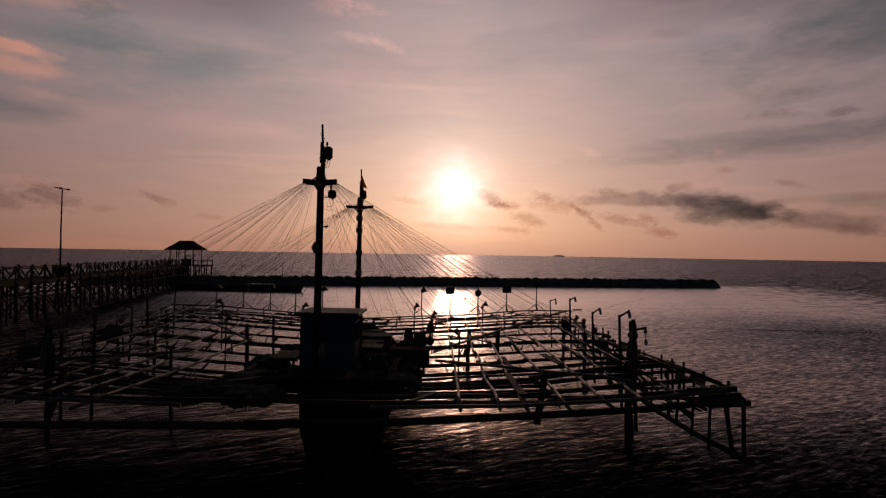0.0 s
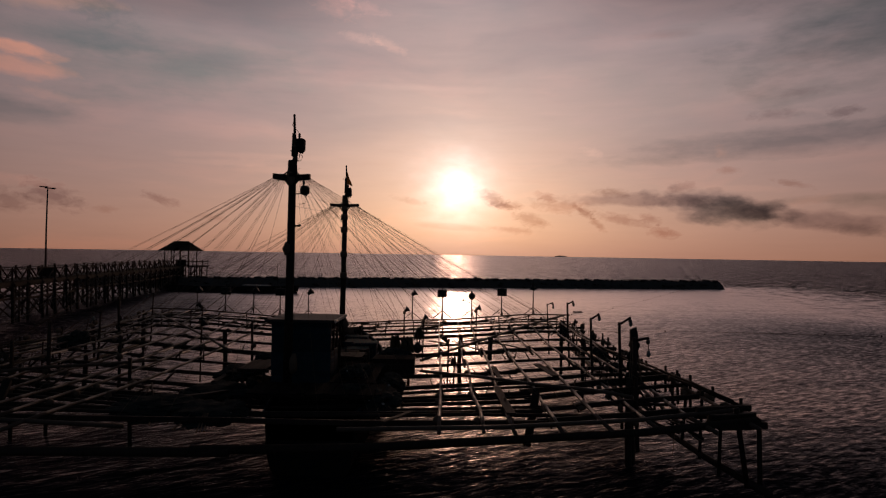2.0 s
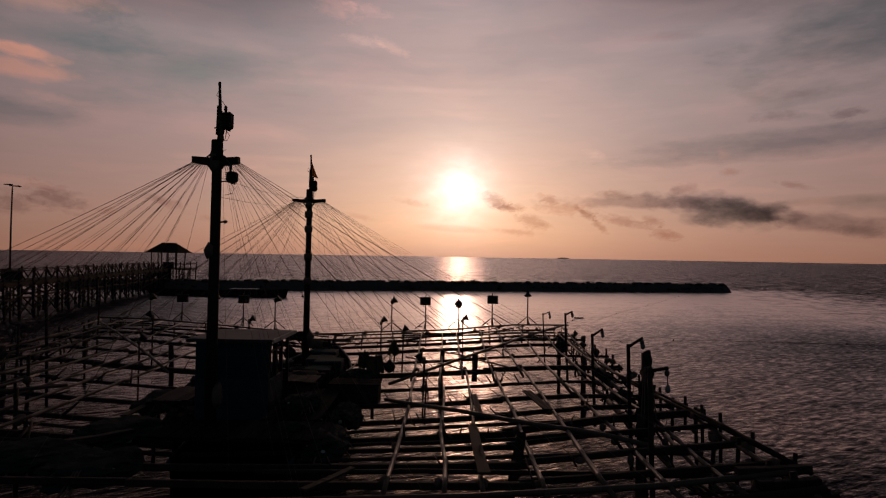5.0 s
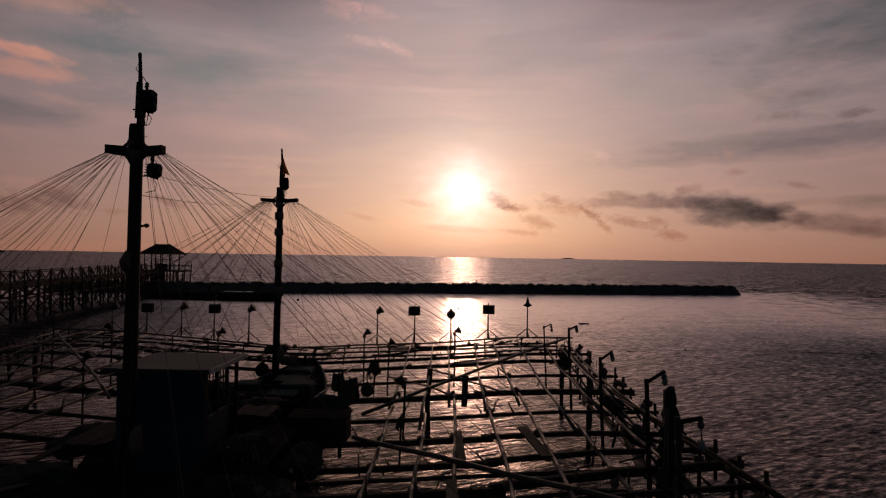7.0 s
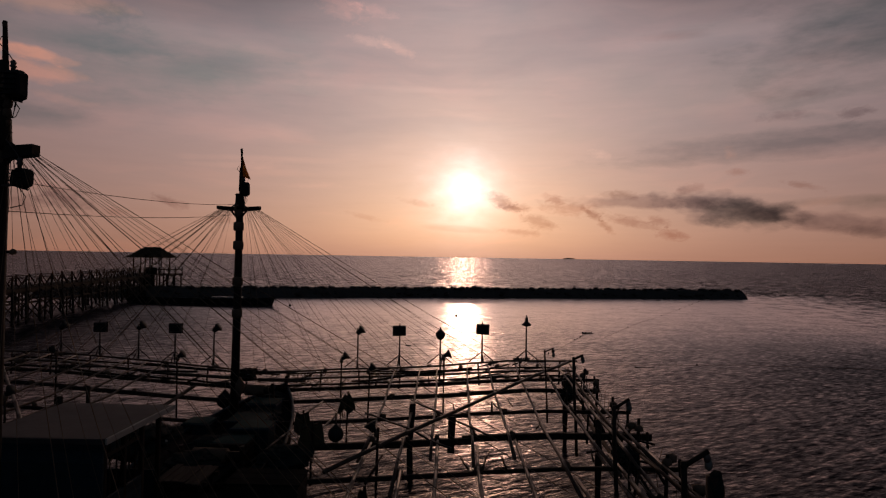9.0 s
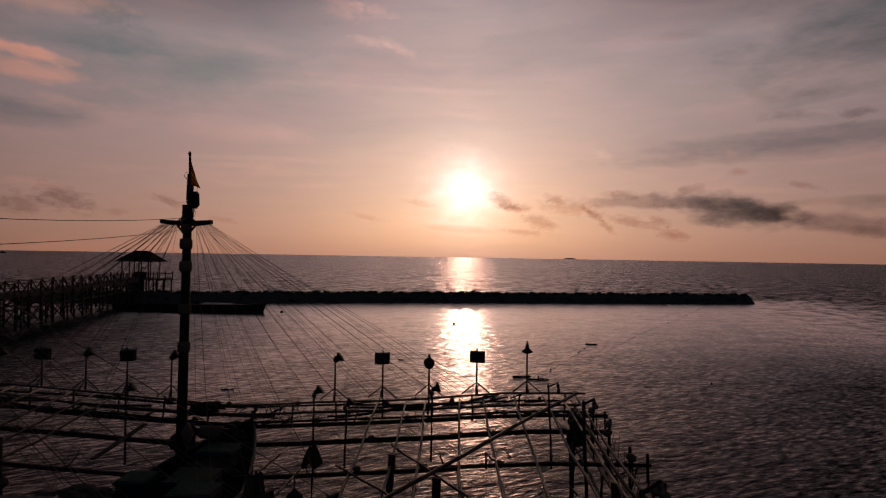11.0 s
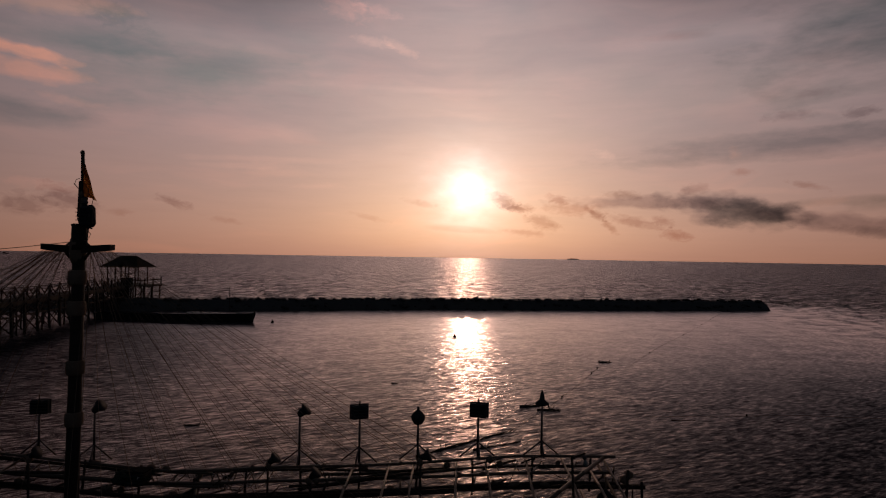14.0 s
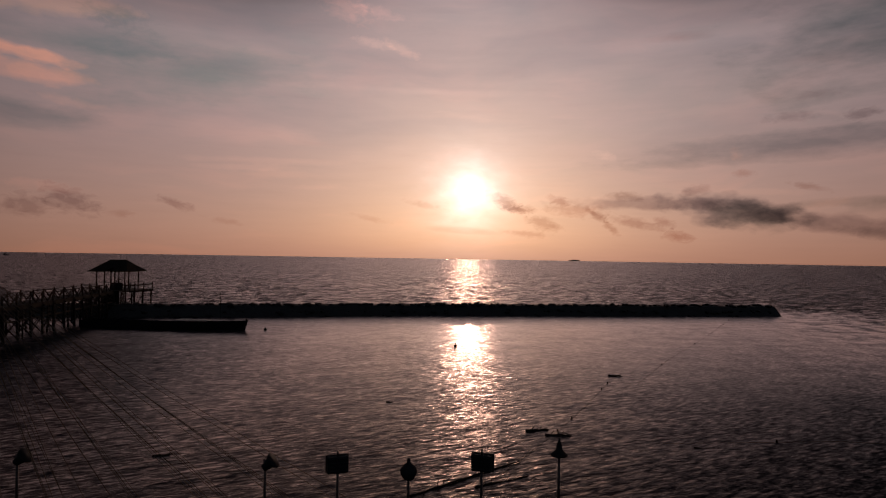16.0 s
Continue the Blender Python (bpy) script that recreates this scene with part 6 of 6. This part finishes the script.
def buoy(x, y, r, label):
    b = thing("buoy", (x, y, 0), label, "buoy", "buoys in the basin")
    lathe("ball", (x, y, r * 0.5), [(r * 0.3, -r), (r * 0.9, -r * 0.4), (r, 0.0), (r * 0.8, r * 0.6), (r * 0.25, r * 0.95)], TAR, b, 10)
    lathe("eye", (x, y, r * 1.5), [(r * 0.25, -0.1), (r * 0.2, 0.1), (r * 0.1, 0.16)], METAL, b, 6)


buoy(2.9, 82.2, 0.15, "small dark mooring buoy")
buoy(-19.2, 92.0, 0.18, "small dark mooring buoy beside the boat")


def driftwood(x, y, length, ang, r, twigs=4, label="dark floating log with broken branches"):
    """A crooked, half sunken stem with side twigs."""
    d = thing("driftwood", (x, y, 0), label, "log", "driftwood on the water")
    rng = random.Random(int(x * 100 + y))
    ca, sa = math.cos(ang), math.sin(ang)

    def at(f, side=0.0, z=0.0):
        return (x + ca * f * length / 2 - sa * side, y + sa * f * length / 2 + ca * side, z)

    n = max(5, int(length * 3))
    sway = rng.uniform(-0.06, 0.06) * length
    stem = [at(2 * k / n - 1, sway * math.cos(3.1 * k / n) + rng.uniform(-.5, .5) * 0.05 * length / n ** 0.5, rng.uniform(-0.2, 0.9) * r) for k in range(n + 1)]
    bar("log", stem, r, TIMBER, d, 7, taper=0.45)
    for k in range(twigs):
        f, reach, out = rng.uniform(-.9, .9), rng.uniform(.15, .4), rng.choice((-1, 1)) * rng.uniform(.08, .3)
        p = stem[round((f + 1) / 2 * n)]
        mid = (p[0] + ca * reach * 0.5 - sa * out * 0.7, p[1] + sa * reach * 0.5 + ca * out * 0.7, rng.uniform(0.0, 0.10))
        tip = (p[0] + ca * reach - sa * out, p[1] + sa * reach + ca * out, rng.uniform(-0.02, 0.2))
        bar("branch", [p, mid, tip], r * rng.uniform(0.3, 0.55), TIMBER, d, 5, taper=0.4)


driftwood(7.2, 53.75, 1.25, 0.25, 0.075, 10, "dark twiggy branch floating on the water")
driftwood(8.15, 52.95, 1.3, 0.12, 0.07, 9)
driftwood(15.0, 68.6, 0.9, 0.0, 0.1)
driftwood(14.9, 51.5, 1.3, 0.05, 0.03, 1)
driftwood(-9.7, 48.6, 0.7, 0.2, 0.06, 2)
driftwood(-0.97, 59.0, 0.4, 0.3, 0.05, 0)
driftwood(3.6, 46.95, 6.0, 0.72, 0.05, 12, "long thin crooked stem floating half sunken")
driftwood(4.9, 46.6, 2.6, 0.62, 0.04, 7, "thin crooked branch floating beside a stem")


def far_boat():
    x, y = -900.0, 1199.0
    b = thing("distant_boat", (x, y, 0), "tiny dark boat far off near the horizon", "boat")
    turn = Matrix.Translation((x - 6, y, 0)) @ Matrix.Rotation(radians(-90), 4, "Z")
    build_hull("hull", b, 0, 0, 13, 1.8, 0.5, 1.5, 0.8, TAR, turn)
    block("wheelhouse", (x - 4, y - 1, 0.8), (x - 0.5, y + 1, 3.6), TAR, b, 0.1)
    bar("mast", [(x + 1, y, 1), (x + 1, y, 5)], 0.12, TAR, b, 6)


far_boat()
build_breakwater()
